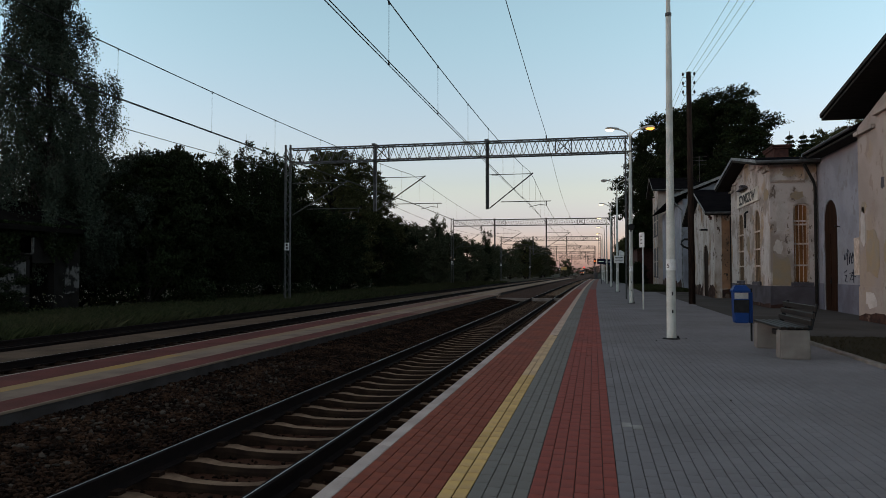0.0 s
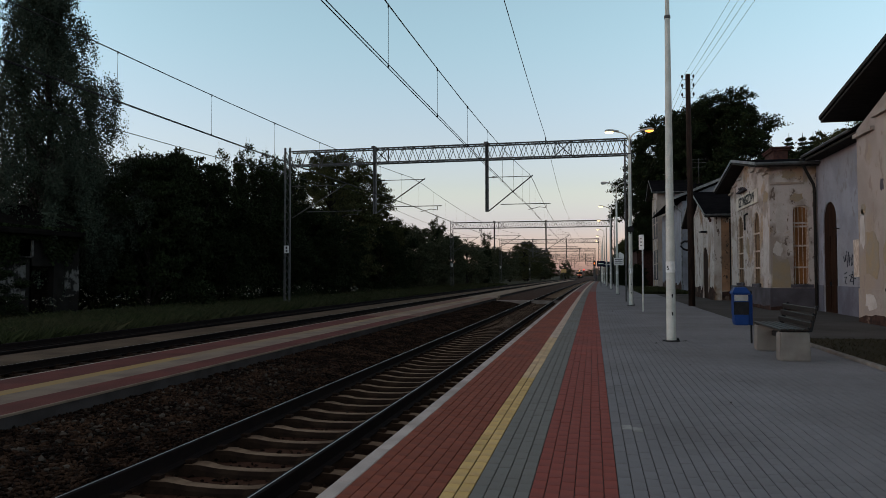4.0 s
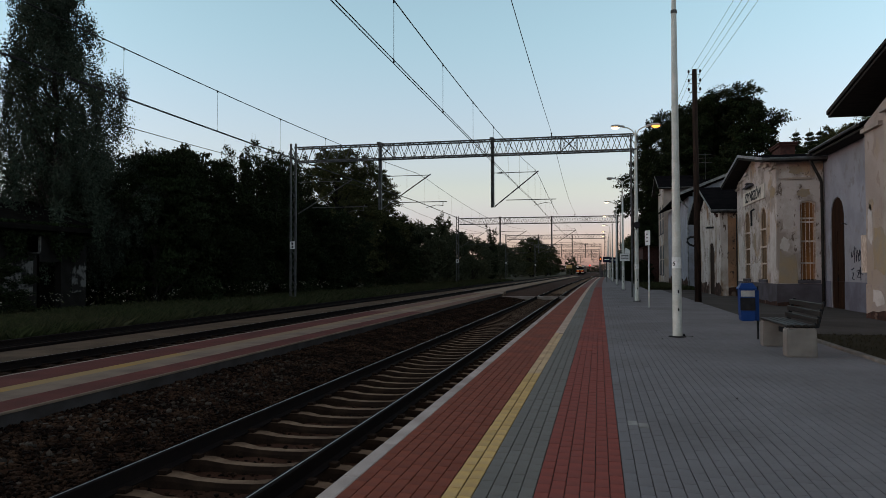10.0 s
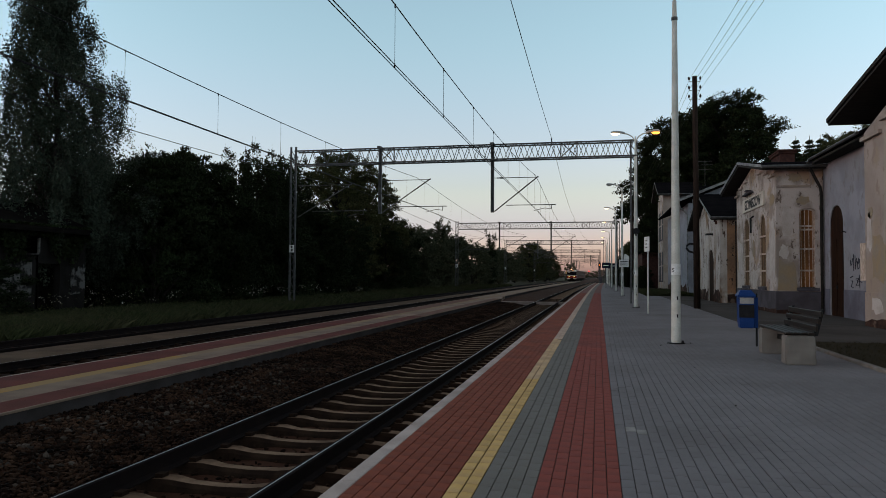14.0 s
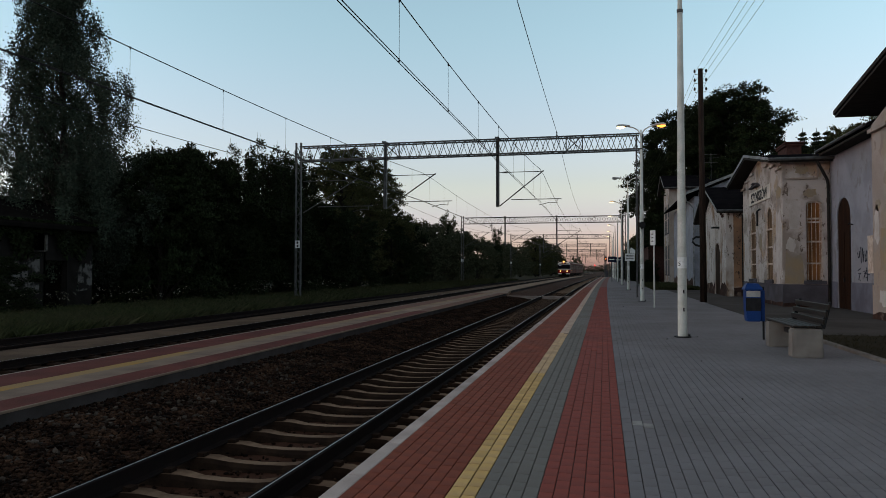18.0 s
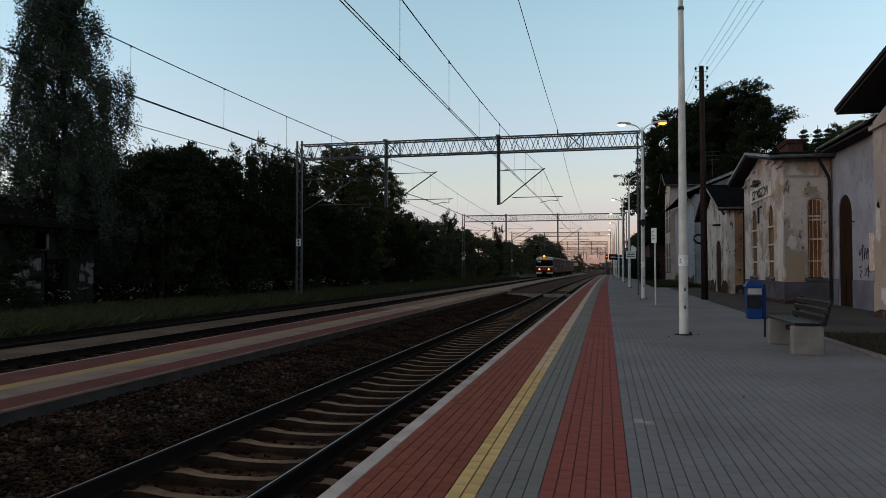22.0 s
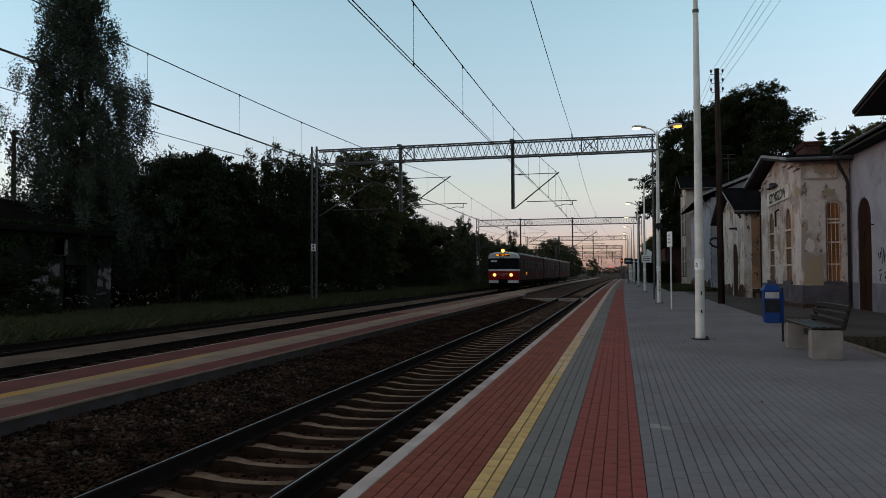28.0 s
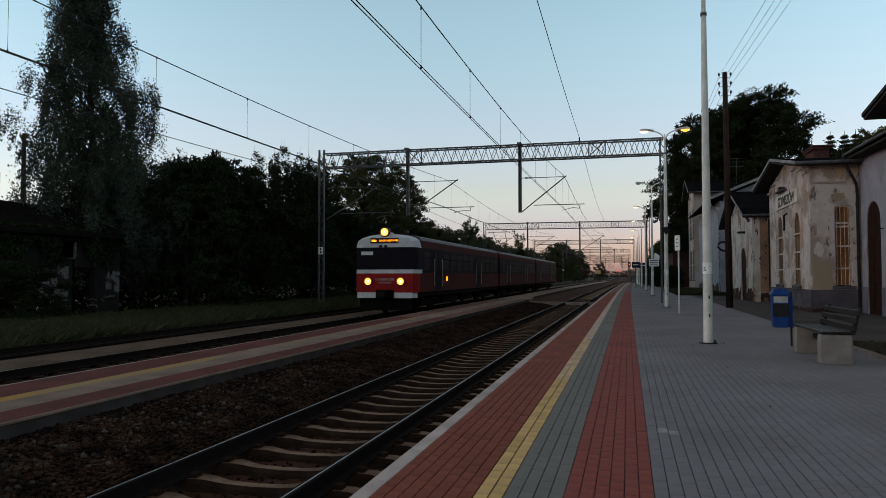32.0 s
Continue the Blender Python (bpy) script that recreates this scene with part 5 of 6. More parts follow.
def build_wing():
    wg = thing("middle_wing", (0, 0, 0), "bluish-white plastered wing with a lean roof", "house wing")
    part("wall", wall_mesh(62, 80, 0, 7.6, [], 0.35, facing_track(7.3)), M_PLASTERB, wg, "bluish-white plaster wall")
    bm = bmesh.new()
    prism(bm, [(7.652, 0), (13, 0), (13, 10.1), (7.652, 7.95)], 0, 0.35, facing_back(62))
    part("wall", bm, M_PLASTERB, wg)
    rf = part("roof", slab(bmesh.new(), [(6.4, 61.4, 7.75), (6.4, 81, 7.75), (13, 81, 10.4), (13, 61.4, 10.4)], 0.15), M_ROOF, wg)
    part("verge_trim", slab(bmesh.new(), [(6.3, 61.33, 7.8), (6.3, 61.39, 7.8), (13, 61.39, 10.48), (13, 61.33, 10.48)], 0.22), M_TRIM, rf, "white verge strip")
    part("downpipe", tubes([(6.4, 61.3, 7.7), (6.6, 61.4, 7.2), (7.2, 61.8, 6.6), (7.2, 61.9, 0.2)], 0.06, 8), M_TRIM, wg)
    darkened(wg, facing_track(7.3), 62, 80, 0, 1.0, 8)
    tl = thing("tall_house", (0, 0, 0), "two-storey plastered house with paired windows and a dark roof", "house")
    holes = [(82.8, 85.1, 1.0, 4.3, 0), (86.1, 88.8, 1.0, 4.3, 0)]
    part("wall", wall_mesh(82, 90, 0, 5.2, holes, 0.35, facing_track(7.1)), M_PLASTER, tl, "cream plaster front")
    holes2 = [(82.8, 85.1, 5.7, 8.9, 0), (86.1, 88.8, 5.7, 8.9, 0)]
    part("wall", wall_mesh(82, 90, 5.202, 10.6, holes2, 0.35, facing_track(7.1), gable=12.2), M_PLASTER, tl)
    part("wall", boxes((7.452, 16, 82, 82.35, 0, 10.6)), M_PLASTERB, tl, "bluish-white side wall")
    part("corner_pilaster", boxes((7.0, 7.9, 81.9, 81.998, 0, 10.5)), M_PLASTERO, tl, "ochre corner strip")
    for a, b, lo, hi, _ in holes + holes2:
        w = part("window", boxes((7.115, 7.19, a, b, lo, hi)), M_BLACK, tl, "dark paned window")
        part("frame", boxes((7.104, 7.114, a, a + 0.1, lo, hi), (7.104, 7.114, b - 0.1, b, lo, hi), (7.104, 7.114, a + 0.1, b - 0.1, (lo + hi) / 2, (lo + hi) / 2 + 0.1)), M_FRAMEW, w)
        part("sill", boxes((7.05, 7.112, a - 0.1, b + 0.1, lo - 0.12, lo - 0.002)), M_PLINTH, w)
    gable_roof(tl, 6.4, 16, 81.2, 90.8, 10.55, 12.4)
    ae = thing("aerial", (11.7, 84, 12.1), "thin metal television aerial on a roof", "aerial")
    part("mast", tubes([(0, 0, -1.0), (0, 0, 2.4)], 0.03, 6), M_GALV, ae)
    for z in (1.4, 1.9, 2.3):
        part("rod", boxes((-0.8, 0.8, -0.02, 0.02, z, z + 0.04)), M_GALV, ae)
    sh = thing("brick_shed", (0, 0, 0), "dark reddish brick shed beside the platform", "shed")
    part("wall", boxes((5.6, 9, 96, 116, 0, 4.6)), M_BRICK, sh)
    part("roof", slab(bmesh.new(), [(5.2, 95.6, 4.75), (5.2, 116.4, 4.75), (9.4, 116.4, 5.4), (9.4, 95.6, 5.4)], 0.14), M_ROOF, sh)


build_wing()

# ---- plants ----
def leaf_cloud(name, centres, size, material, parent, seed, droop=0.0, label=""):
    """Many small folded leaves at the given points, one mesh."""
    rng = np.random.RandomState(seed)
    n = len(centres)
    a = rng.normal(size=(n, 3))
    a[:, 2] -= droop
    a /= np.linalg.norm(a, axis=1)[:, None]
    b = rng.normal(size=(n, 3))
    b = np.cross(a, b)
    b /= np.linalg.norm(b, axis=1)[:, None]
    s = size * rng.uniform(0.6, 1.4, (n, 1))
    v = np.stack([centres - a * s, centres + b * s * 0.55, centres + a * s, centres - b * s * 0.55], 1)
    v[:, 1] += np.cross(a, b) * s * 0.2
    f = np.arange(n * 4).reshape(-1, 4)
    ob = raw(name, v.reshape(-1, 3).tolist(), f.tolist(), material, parent, label)
    return ob


def unit(v):
    return v / np.maximum(np.linalg.norm(v, axis=-1, keepdims=True), 1e-6)


def tree(name, label, h, radius, crown_from, leaves, leaf, material, bark, seed, lobes=13, tufts=26, lobe=0.42, flat=0.8, category="tree"):
    """A broadleaf tree: limbs run to a dozen lobes, each a shell of small leafy tufts on twigs."""
    rng = np.random.RandomState(seed)
    top = thing(name, (0, 0, 0), label, category, "trees")
    r0 = 0.018 * h + 0.05
    pts = [(rng.normal() * 0.012 * h * i / 5, rng.normal() * 0.012 * h * i / 5, h * 0.8 * i / 5) for i in range(6)]
    limbs = tubes(pts, [r0 * (1 - 0.17 * i) for i in range(6)], 8)
    per = max(8, leaves // (lobes * tufts))
    out = []
    for i in range(lobes):
        u = (i + 0.5) / lobes
        z = h * (crown_from + (1 - crown_from) * (0.07 + 0.86 * u))
        w = radius * max(0.12, math.sin(math.pi * (0.26 + 0.66 * u))) ** 0.6
        ang = i * 2.4 + rng.uniform(-0.5, 0.5)
        d = max(0.0, w - lobe * radius * 0.6) * rng.uniform(0.55, 1.15)
        c = np.array([d * math.cos(ang), d * math.sin(ang), z])
        r = lobe * radius * rng.uniform(0.6, 1.25)
        base = Vector((0, 0, max(h * crown_from * 0.7, z - d * 0.8 - 0.1 * h)))
        mid = base.lerp(Vector(c), 0.55) + Vector((0, 0, 0.02 * h))
        tube(limbs, base, mid, r0 * 0.34, r0 * 0.2, n=5, caps=False)
        tube(limbs, mid, Vector(c), r0 * 0.2, r0 * 0.08, n=4, caps=False)
        ways = unit(rng.normal(size=(tufts, 3)) + np.array([0.35 * math.cos(ang), 0.35 * math.sin(ang), 0.3]))
        reach = r * rng.uniform(0.55, 1.12, (tufts, 1))
        tips = c + ways * reach * np.array([1, 1, flat])
        for k in range(0, tufts, 2):
            tube(limbs, Vector(c), Vector(tips[k] + ways[k] * 0.12), r0 * 0.06, r0 * 0.02, n=3, caps=False)
        for tip, way in zip(tips, ways):
            size = r * rng.uniform(0.22, 0.42)
            p = unit(rng.normal(size=(per, 3))) * rng.uniform(0, 1, (per, 1)) ** 0.45 * size * np.array([1.25, 1.25, 0.6])
            p += way * rng.uniform(-0.6, 0.5, (per, 1)) * size
            out.append(tip + p)
    part("trunk", limbs, bark, top)
    pts = np.concatenate(out)
    pts = pts[pts[:, 2] > 0.03 * h]
    leaf_cloud("crown", pts, leaf, material, top, seed + 1)
    return top


def weeping_birch(at, h, widths, strands, per, leaf, seed):
    """A tall birch: steep limbs from which thin leafy strands hang; widths are (height, radius) of the crown."""
    rng = np.random.RandomState(seed)
    top = thing("birch_tree", at, "tall weeping birch with hanging airy foliage", "tree", "trees")
    zs, rs = [w[0] for w in widths], [w[1] for w in widths]
    lean = lambda z: np.array([-1.5, 0.6]) * (z / h) ** 2
    spine = [(*lean(h * k / 8), h * k / 8 * 0.97) for k in range(9)]
    limbs = tubes(spine, [0.27 * (1 - k / 9) + 0.02 for k in range(9)], 8)
    out = []
    tassels = []
    for i in range(266):
        z = zs[0] + (zs[-1] - zs[0]) * ((i + 0.5) / 266) ** 1.3
        a = i * 2.4 + rng.uniform(-0.6, 0.6)
        wide = float(np.interp(z, zs, rs)) * (0.9 + 0.16 * math.sin(3 * a + 1.3 * z) + 0.14 * math.sin(2 * a - 2.1 * z + 1))
        tassels.append((z, a, wide, wide * rng.uniform(0.03, 1.0) ** 0.65))
    for i in range(strands):
        z, a, wide, d = tassels[i % 266]
        x, y = lean(z) + np.array([math.cos(a), math.sin(a)]) * d + rng.normal(0, 0.27, 2)
        z += rng.normal(0, 0.3)
        start = Vector((x, y, z))
        foot = max(1.5, z - d * 1.0 - 0.5)
        if i % 7 == 0:
            bx, by = lean(foot)
            knee = Vector((bx, by, foot)).lerp(start, 0.6) + Vector((0, 0, 0.35))
            tube(limbs, (bx, by, foot), knee, 0.035, 0.02, n=4, caps=False)
            tube(limbs, knee, start, 0.02, 0.008, n=3, caps=False)
        drop = rng.uniform(0.7, 2.0) * (0.6 + 0.4 * d / max(wide, 0.1))
        swing = np.array([math.cos(a), math.sin(a)]) * rng.uniform(0.1, 0.5)
        t = rng.uniform(-0.12, 1, (per, 1))
        p = np.concatenate([np.array([[x, y]]) + swing * np.sqrt(np.abs(t)), z - drop * t], 1)
        thick = 0.07 + 0.14 * (1 - np.abs(t))
        out.append(p + rng.normal(size=(per, 3)) * thick)
        tube(limbs, start, (x + swing[0], y + swing[1], z - drop), 0.006, 0.003, n=3, caps=False)
    part("trunk", limbs, M_BIRCHBARK, top)
    leaf_cloud("crown", np.concatenate(out), leaf, M_LEAFB, top, seed + 1, 0.8)
    return top


def aspen_clump(h, wide, stems, leaves, leaf, seed):
    """Young aspens: steep thin stems, leaves in loose bunches, bare twigs on top."""
    rng = np.random.RandomState(seed)
    top = thing("aspen_tree", (0, 0, 0), "scraggy young aspen with steep stems and bare top twigs", "tree", "trees")
    limbs = bmesh.new()
    out = []
    for k in range(stems):
        a = k * 2.4
        tall = h * rng.uniform(0.68, 1.0)
        foot = np.array([0.25 * math.cos(a), 0.25 * math.sin(a), 0.0])
        tip = np.array([wide * rng.uniform(0.3, 1) * math.cos(a), wide * rng.uniform(0.3, 1) * math.sin(a), tall])
        tube(limbs, foot, foot * 0.4 + tip * 0.6, 0.06, 0.03, n=5, caps=False)
        tube(limbs, foot * 0.4 + tip * 0.6, tip, 0.03, 0.006, n=4, caps=False)
        for m in range(34):
            u = rng.uniform(0.05, 0.97)
            b = rng.uniform(0, 6.28)
            at = foot + (tip - foot) * u
            r = (0.25 + 0.75 * wide * 0.6 * (1 - u)) * rng.uniform(0.3, 1)
            end = at + np.array([r * math.cos(b), r * math.sin(b), r * rng.uniform(0.5, 1.3)])
            tube(limbs, at, end, 0.012, 0.004, n=3, caps=False)
            if rng.uniform() > u * 0.55:
                n = int(leaves / stems / 34 * (1.35 - 0.8 * u))
                q = rng.uniform(0.35, 1.1, (n, 1))
                out.append(at + (end - at) * q + rng.normal(size=(n, 3)) * (0.14 + 0.2 * (1 - u)))
    part("trunk", limbs, M_BARK, top)
    leaf_cloud("crown", np.concatenate(out), leaf, M_LEAF, top, seed + 1)
    return top


def conifer(h, radius, seed):
    """A spruce: whorls of drooping branches carrying needles, shorter to the tip."""
    rng = np.random.RandomState(seed)
    top = thing("spruce_tree", (0, 0, 0), "dark pointed conifer behind the roof", "tree", "trees")
    limbs = tubes([(0, 0, 0), (0, 0, h * 0.6), (0, 0, h)], [0.2, 0.11, 0.02], 7)
    out = []
    z = h * 0.14
    while z < h * 0.985:
        w = radius * (1.02 - z / h) ** 0.85
        for k in range(8):
            a = k * 0.785 + rng.uniform(-0.3, 0.3) + z
            r = w * rng.uniform(0.65, 1.15)
            end = np.array([r * math.cos(a), r * math.sin(a), z + r * rng.uniform(-0.1, 0.3)])
            tube(limbs, (0, 0, z), end, 0.02, 0.006, n=3, caps=False)
            n = int(16 + 42 * r)
            t = rng.uniform(0.1, 1.05, (n, 1))
            out.append(np.array([0, 0, z]) * (1 - t) + end * t + rng.normal(size=(n, 3)) * np.array([0.11, 0.11, 0.07]))
        z += 0.42
    part("trunk", limbs, M_BARK, top)
    leaf_cloud("crown", np.concatenate(out), 0.1, M_NEEDLE, top, seed + 1)
    return top


def put(ob, x, y, s, turn, sz=None):
    """A copy of a tree, scaled, at its place."""
    c = copy_thing(ob, pose(x, y, -0.62, 0, 0, turn))
    c.scale = (s, s, (sz or s) * 1.06)
    return c


birch = weeping_birch((-26.5, 31.0, -0.62), 19.0, ((3.0, 3.8), (4.8, 5.0), (7.3, 4.7), (10.4, 3.7), (12.9, 2.7), (16.3, 1.4), (18.9, 0.4)), 1330, 150, 0.055, 11)
bush = tree("bush_tree", "dense dark green broadleaf tree beside the line", 8.7, 3.5, 0.0, 34000, 0.085, M_LEAF, M_BARK, 21, lobes=26, tufts=20, lobe=0.32)
bush.matrix_basis = pose(-25, 38.5, -0.62)
maple = tree("broadleaf_tree", "large brownish broadleaf tree with an uneven crown", 15.2, 5.2, 0.04, 80000, 0.09, M_LEAFR, M_BARK, 31, lobes=56, tufts=18, lobe=0.25)
maple.matrix_basis = pose(-26.5, 70, -0.62)
hedge = tree("hedge_tree", "far broadleaf tree, its leaves lightened for distance haze", 8.5, 3.5, 0.0, 22000, 0.11, M_LEAFFAR, M_BARK, 71, lobes=20, tufts=16, lobe=0.34)
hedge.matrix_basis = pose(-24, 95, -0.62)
aspen = aspen_clump(11.6, 1.4, 9, 20000, 0.085, 41)
aspen.matrix_basis = pose(-25, 48.5, -0.62)
spruce = conifer(15.9, 3.0, 51)
spruce.matrix_basis = pose(20.1, 75, -0.62)
lime = tree("lime_tree", "big spreading deciduous tree behind the station", 23.9, 7.7, 0.2, 110000, 0.13, M_LEAF, M_BARK, 61, lobes=74, tufts=22, lobe=0.24, flat=0.75)
lime.matrix_basis = pose(15.3, 90, -0.62)

rr = random.Random(5)
for x, y, s, sz in ((-23.5, 34.5, 0.85, 0.95), (-24.2, 36.8, 0.7, 0.98), (-26, 36.5, 1.0, 1.0), (-25, 41.8, 1.0, 1.08), (-27, 41.5, 1.1, 1.14), (-25, 45, 0.95, 0.95), (-22.6, 41, 0.65, 0.55), (-23, 50, 0.8, 0.72), (-26, 53, 0.95, 0.9), (-25.5, 48.5, 0.9, 0.85), (-24, 57, 0.9, 0.9),
                    (-29, 36, 1.1, 0.9), (-28, 33, 0.6, 0.75), (-29, 34.5, 0.8, 1.05), (-30.5, 31.5, 0.8, 0.5), (-11.3, 305, 0.8, 0.85), (-22.4, 22.5, 0.5, 0.3), (-23, 57, 0.9, 0.85), (-23, 63, 0.9, 0.8), (-24, 83, 1.0, 1.0),
                    (-23, 76, 0.9, 0.8), (-24, 91, 1.0, 0.92), (-25, 99, 1.05, 0.95), (-24, 107, 1.0, 0.85), (-31, 46, 1.0, 0.75), (-31, 58, 1.2, 0.7), (-24, 116, 1.1, 0.95),
                    (-25, 126, 1.1, 1.0), (-24, 137, 1.1, 0.95), (-25, 149, 1.2, 0.95), (-24, 162, 1.2, 0.95), (-24, 176, 1.2, 0.95), (-25, 192, 1.3, 1.0), (-24, 210, 1.3, 1.0),
                    (-21, 235, 1.2, 1.1), (-19, 262, 1.3, 1.1), (-19, 290, 1.3, 1.0)):
    # Beyond y = 88 the copies carry leaves lightened for haze.
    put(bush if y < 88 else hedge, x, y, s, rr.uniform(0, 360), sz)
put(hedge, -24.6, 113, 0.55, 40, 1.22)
for x, y, s in ((-25, 51, 1.02), (-25, 54, 1.05), (-25, 46, 0.92), (-25, 57, 0.98), (-24.6, 52.6, 0.92), (-25.3, 55.6, 1.02), (-24.3, 49.8, 0.94), (-25.2, 44.5, 0.88), (-24.8, 48, 0.98), (-25.4, 53, 1.0), (-25, 112, 0.9), (-24.2, 114, 0.8), (-22.4, 152, 1.02)):
    put(aspen, x, y, s, rr.uniform(0, 360))
for x, y, s, sz in ((-26, 78, 0.9, 0.88), (-31, 88, 0.9, 0.85), (-21, 225, 1.0, 0.72), (-22, 245, 1.15, 0.85), (-19, 268, 1.0, 0.75),
                    (11.4, 118, 0.85, 0.78), (10.2, 135, 0.85, 0.66), (8.2, 155, 0.8, 0.62), (8.4, 175, 0.8, 0.66), (9, 200, 0.8, 0.72), (21.5, 80, 0.6, 0.98), (23.4, 76, 0.75, 1.04), (26.6, 76, 0.75, 1.1)):
    put(maple, x, y, s, rr.uniform(0, 360), sz)
for x, y, s, sz in ((9.9, 98, 0.86, 0.9), (12.0, 93, 0.82, 0.92), (10.6, 110, 0.6, 0.66)):
    put(lime, x, y, s, rr.uniform(0, 360), sz)
for x, y, s, sz in ((19.0, 75.5, 0.95, 0.95), (21.9, 78, 1.0, 0.98)):
    put(spruce, x, y, s, rr.uniform(0, 360), sz)
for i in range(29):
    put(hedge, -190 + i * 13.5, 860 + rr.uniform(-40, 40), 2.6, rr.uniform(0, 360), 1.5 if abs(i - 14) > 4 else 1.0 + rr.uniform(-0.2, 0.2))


def blades(name, n, spots, hmin, hmax, width, material, seed, label, category="grass"):
    rng = np.random.RandomState(seed)
    x0, x1, y0, y1, z = spots
    x = rng.uniform(x0, x1, n)
    y = y0 + (y1 - y0) * rng.uniform(0, 1, n) ** 2.0
    h = rng.uniform(hmin, hmax, n)
    a = rng.uniform(0, 6.28, n)
    w = width * rng.uniform(0.6, 1.5, n)
    lean = rng.normal(0, 0.5, (n, 2)) * h[:, None]
    dx, dy = np.cos(a) * w, np.sin(a) * w
    v = np.stack([np.stack([x - dx, y - dy, np.full(n, z)], 1), np.stack([x + dx, y + dy, np.full(n, z)], 1),
                  np.stack([x + lean[:, 0] * 0.4 + dx * 0.6, y + lean[:, 1] * 0.4 + dy * 0.6, z + h * 0.6], 1), np.stack([x + lean[:, 0], y + lean[:, 1], z + h], 1)], 1)
    k = np.arange(n)[:, None] * 4
    f = np.concatenate([k + np.array([[0, 1, 2]]), k + np.array([[0, 2, 3]])]).tolist()
    return tagged(raw(name, v.reshape(-1, 3).tolist(), f, material), label, category, kind="stuff")


blades("tall_weeds", 230000, (-22.5, -15.5, 8, 130, -0.65), 0.12, 0.7, 0.004, M_GRASS, 7, "tall wild grass and weeds along the siding", "weeds")
blades("verge_grass", 16000, (4.5, 8.1, 6, 17.8, 0.0), 0.03, 0.1, 0.007, M_TURF, 8, "short grass in the kerbed bed")
blades("wing_verge", 14000, (3.6, 7.15, 57, 81, 0.0), 0.06, 0.32, 0.012, M_GRASS, 18, "rough grass along the foot of the wing")
for x, y, s, sz in ((4.9, 88, 0.3, 0.3), (5.6, 92, 0.36, 0.38), (5.0, 95, 0.34, 0.36), (4.4, 100, 0.3, 0.33), (4.2, 106, 0.34, 0.4), (4.6, 112, 0.4, 0.42), (3.8, 120, 0.4, 0.45), (3.9, 130, 0.45, 0.5), (3.9, 142, 0.5, 0.5)):
    put(bush, x, y, s, rr.uniform(0, 360), sz)
rng = np.random.RandomState(9)
fx = np.concatenate([rng.uniform(-22, -18, 45), rng.uniform(-21, -17.5, 80)])
fy = np.concatenate([rng.uniform(20, 30, 45), rng.uniform(34, 50, 80)])
fl = np.stack([fx, fy, rng.uniform(0.3, 0.8, len(fx))], 1)
fl = np.concatenate([fl + rng.normal(0, 0.05, fl.shape) for _ in range(4)])
tagged(leaf_cloud("wild_flowers", fl, 0.025, M_FLOWER, None, 10), "tiny white flower heads above the weeds", "flowers", kind="stuff")

hn = 70000
hx, hy = rng.uniform(-22.6, -15.9, hn), 8 + 110 * rng.uniform(0, 1, hn) ** 2
tall = 0.42 + 0.3 * np.sin(hx * 1.7 + hy * 0.6) + 0.2 * np.sin(hy * 1.9 - hx)
hz = -0.62 + np.abs(rng.normal(0, 0.62, hn)) * np.clip(tall, 0.15, 0.9)
tagged(leaf_cloud("wild_herbs", np.stack([hx, hy, hz], 1), 0.034, M_GRASS, None, 19), "leafy dark green herbs among the grass", "herbs", kind="stuff")

bed = thing("verge_bed", (0, 0, 0), "kerbed grass bed beside the platform", "verge", kind="structure")
part("soil", boxes((4.48, 8.15, 4, 17.85, -0.011, 0.03)), M_TURF, bed)
for i in range(13):
    part("kerb_stone", boxes((4.38, 4.478, 5 + i, 5.99 + i, -0.1, 0.06), bev=0.01), M_BENCHC, bed)

# a derelict house under the trees
rw = thing("derelict_house", (0, 0, 0), "dark derelict house with pale flaking wall patches under trees", "house")
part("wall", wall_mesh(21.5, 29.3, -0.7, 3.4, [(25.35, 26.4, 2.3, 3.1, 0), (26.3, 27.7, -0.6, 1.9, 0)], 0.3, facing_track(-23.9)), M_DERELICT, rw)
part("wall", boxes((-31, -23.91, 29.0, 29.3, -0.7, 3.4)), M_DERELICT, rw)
frng = random.Random(33)
for y0, y1, z0, z1 in ((23.9, 26.05, 0.4, 2.3), (28.36, 29.28, 0.5, 1.95)):
    rim = [(y0 + (y1 - y0) * k / 9, z1 - (z1 - z0) * frng.uniform(0, 0.3)) for k in range(10)]
    bm = prism(bmesh.new(), [(y1, z0 + frng.uniform(0, 0.1)), (y0, z0)] + rim, 0.0, 0.02, facing_track(-23.597))
    bmesh.ops.recalc_face_normals(bm, faces=bm.faces[:])
    part("plaster_patch", bm, M_FLAKE, rw, "pale flaking plaster")
part("window_frame", boxes((-23.59, -23.5, 26.32, 26.4, 2.3, 3.0), (-23.59, -23.5, 25.6, 26.32, 2.26, 2.32)), M_FLAKE, rw, "pale window frame")
crng = np.random.RandomState(34)
cy, cz = crng.uniform(21.4, 29.4, 7000), 3.6 - np.abs(crng.normal(0, 0.75, 7000))
keep = (cz > 1.2) & ~((cy > 25.5) & (cy < 26.45) & (cz > 2.2) & (cz < 3.1)) & (np.sin(cy * 2.3) * 0.6 + np.sin(cy * 5.1 + 1) * 0.3 + (cz - 2.3) > -0.1)
ivy = np.stack([-23.52 + crng.uniform(0, 0.16, 7000), cy, cz], 1)[keep]
leaf_cloud("creeper", ivy, 0.085, M_LEAF, rw, 35, 0.6, "dark creeper hanging over the wall")
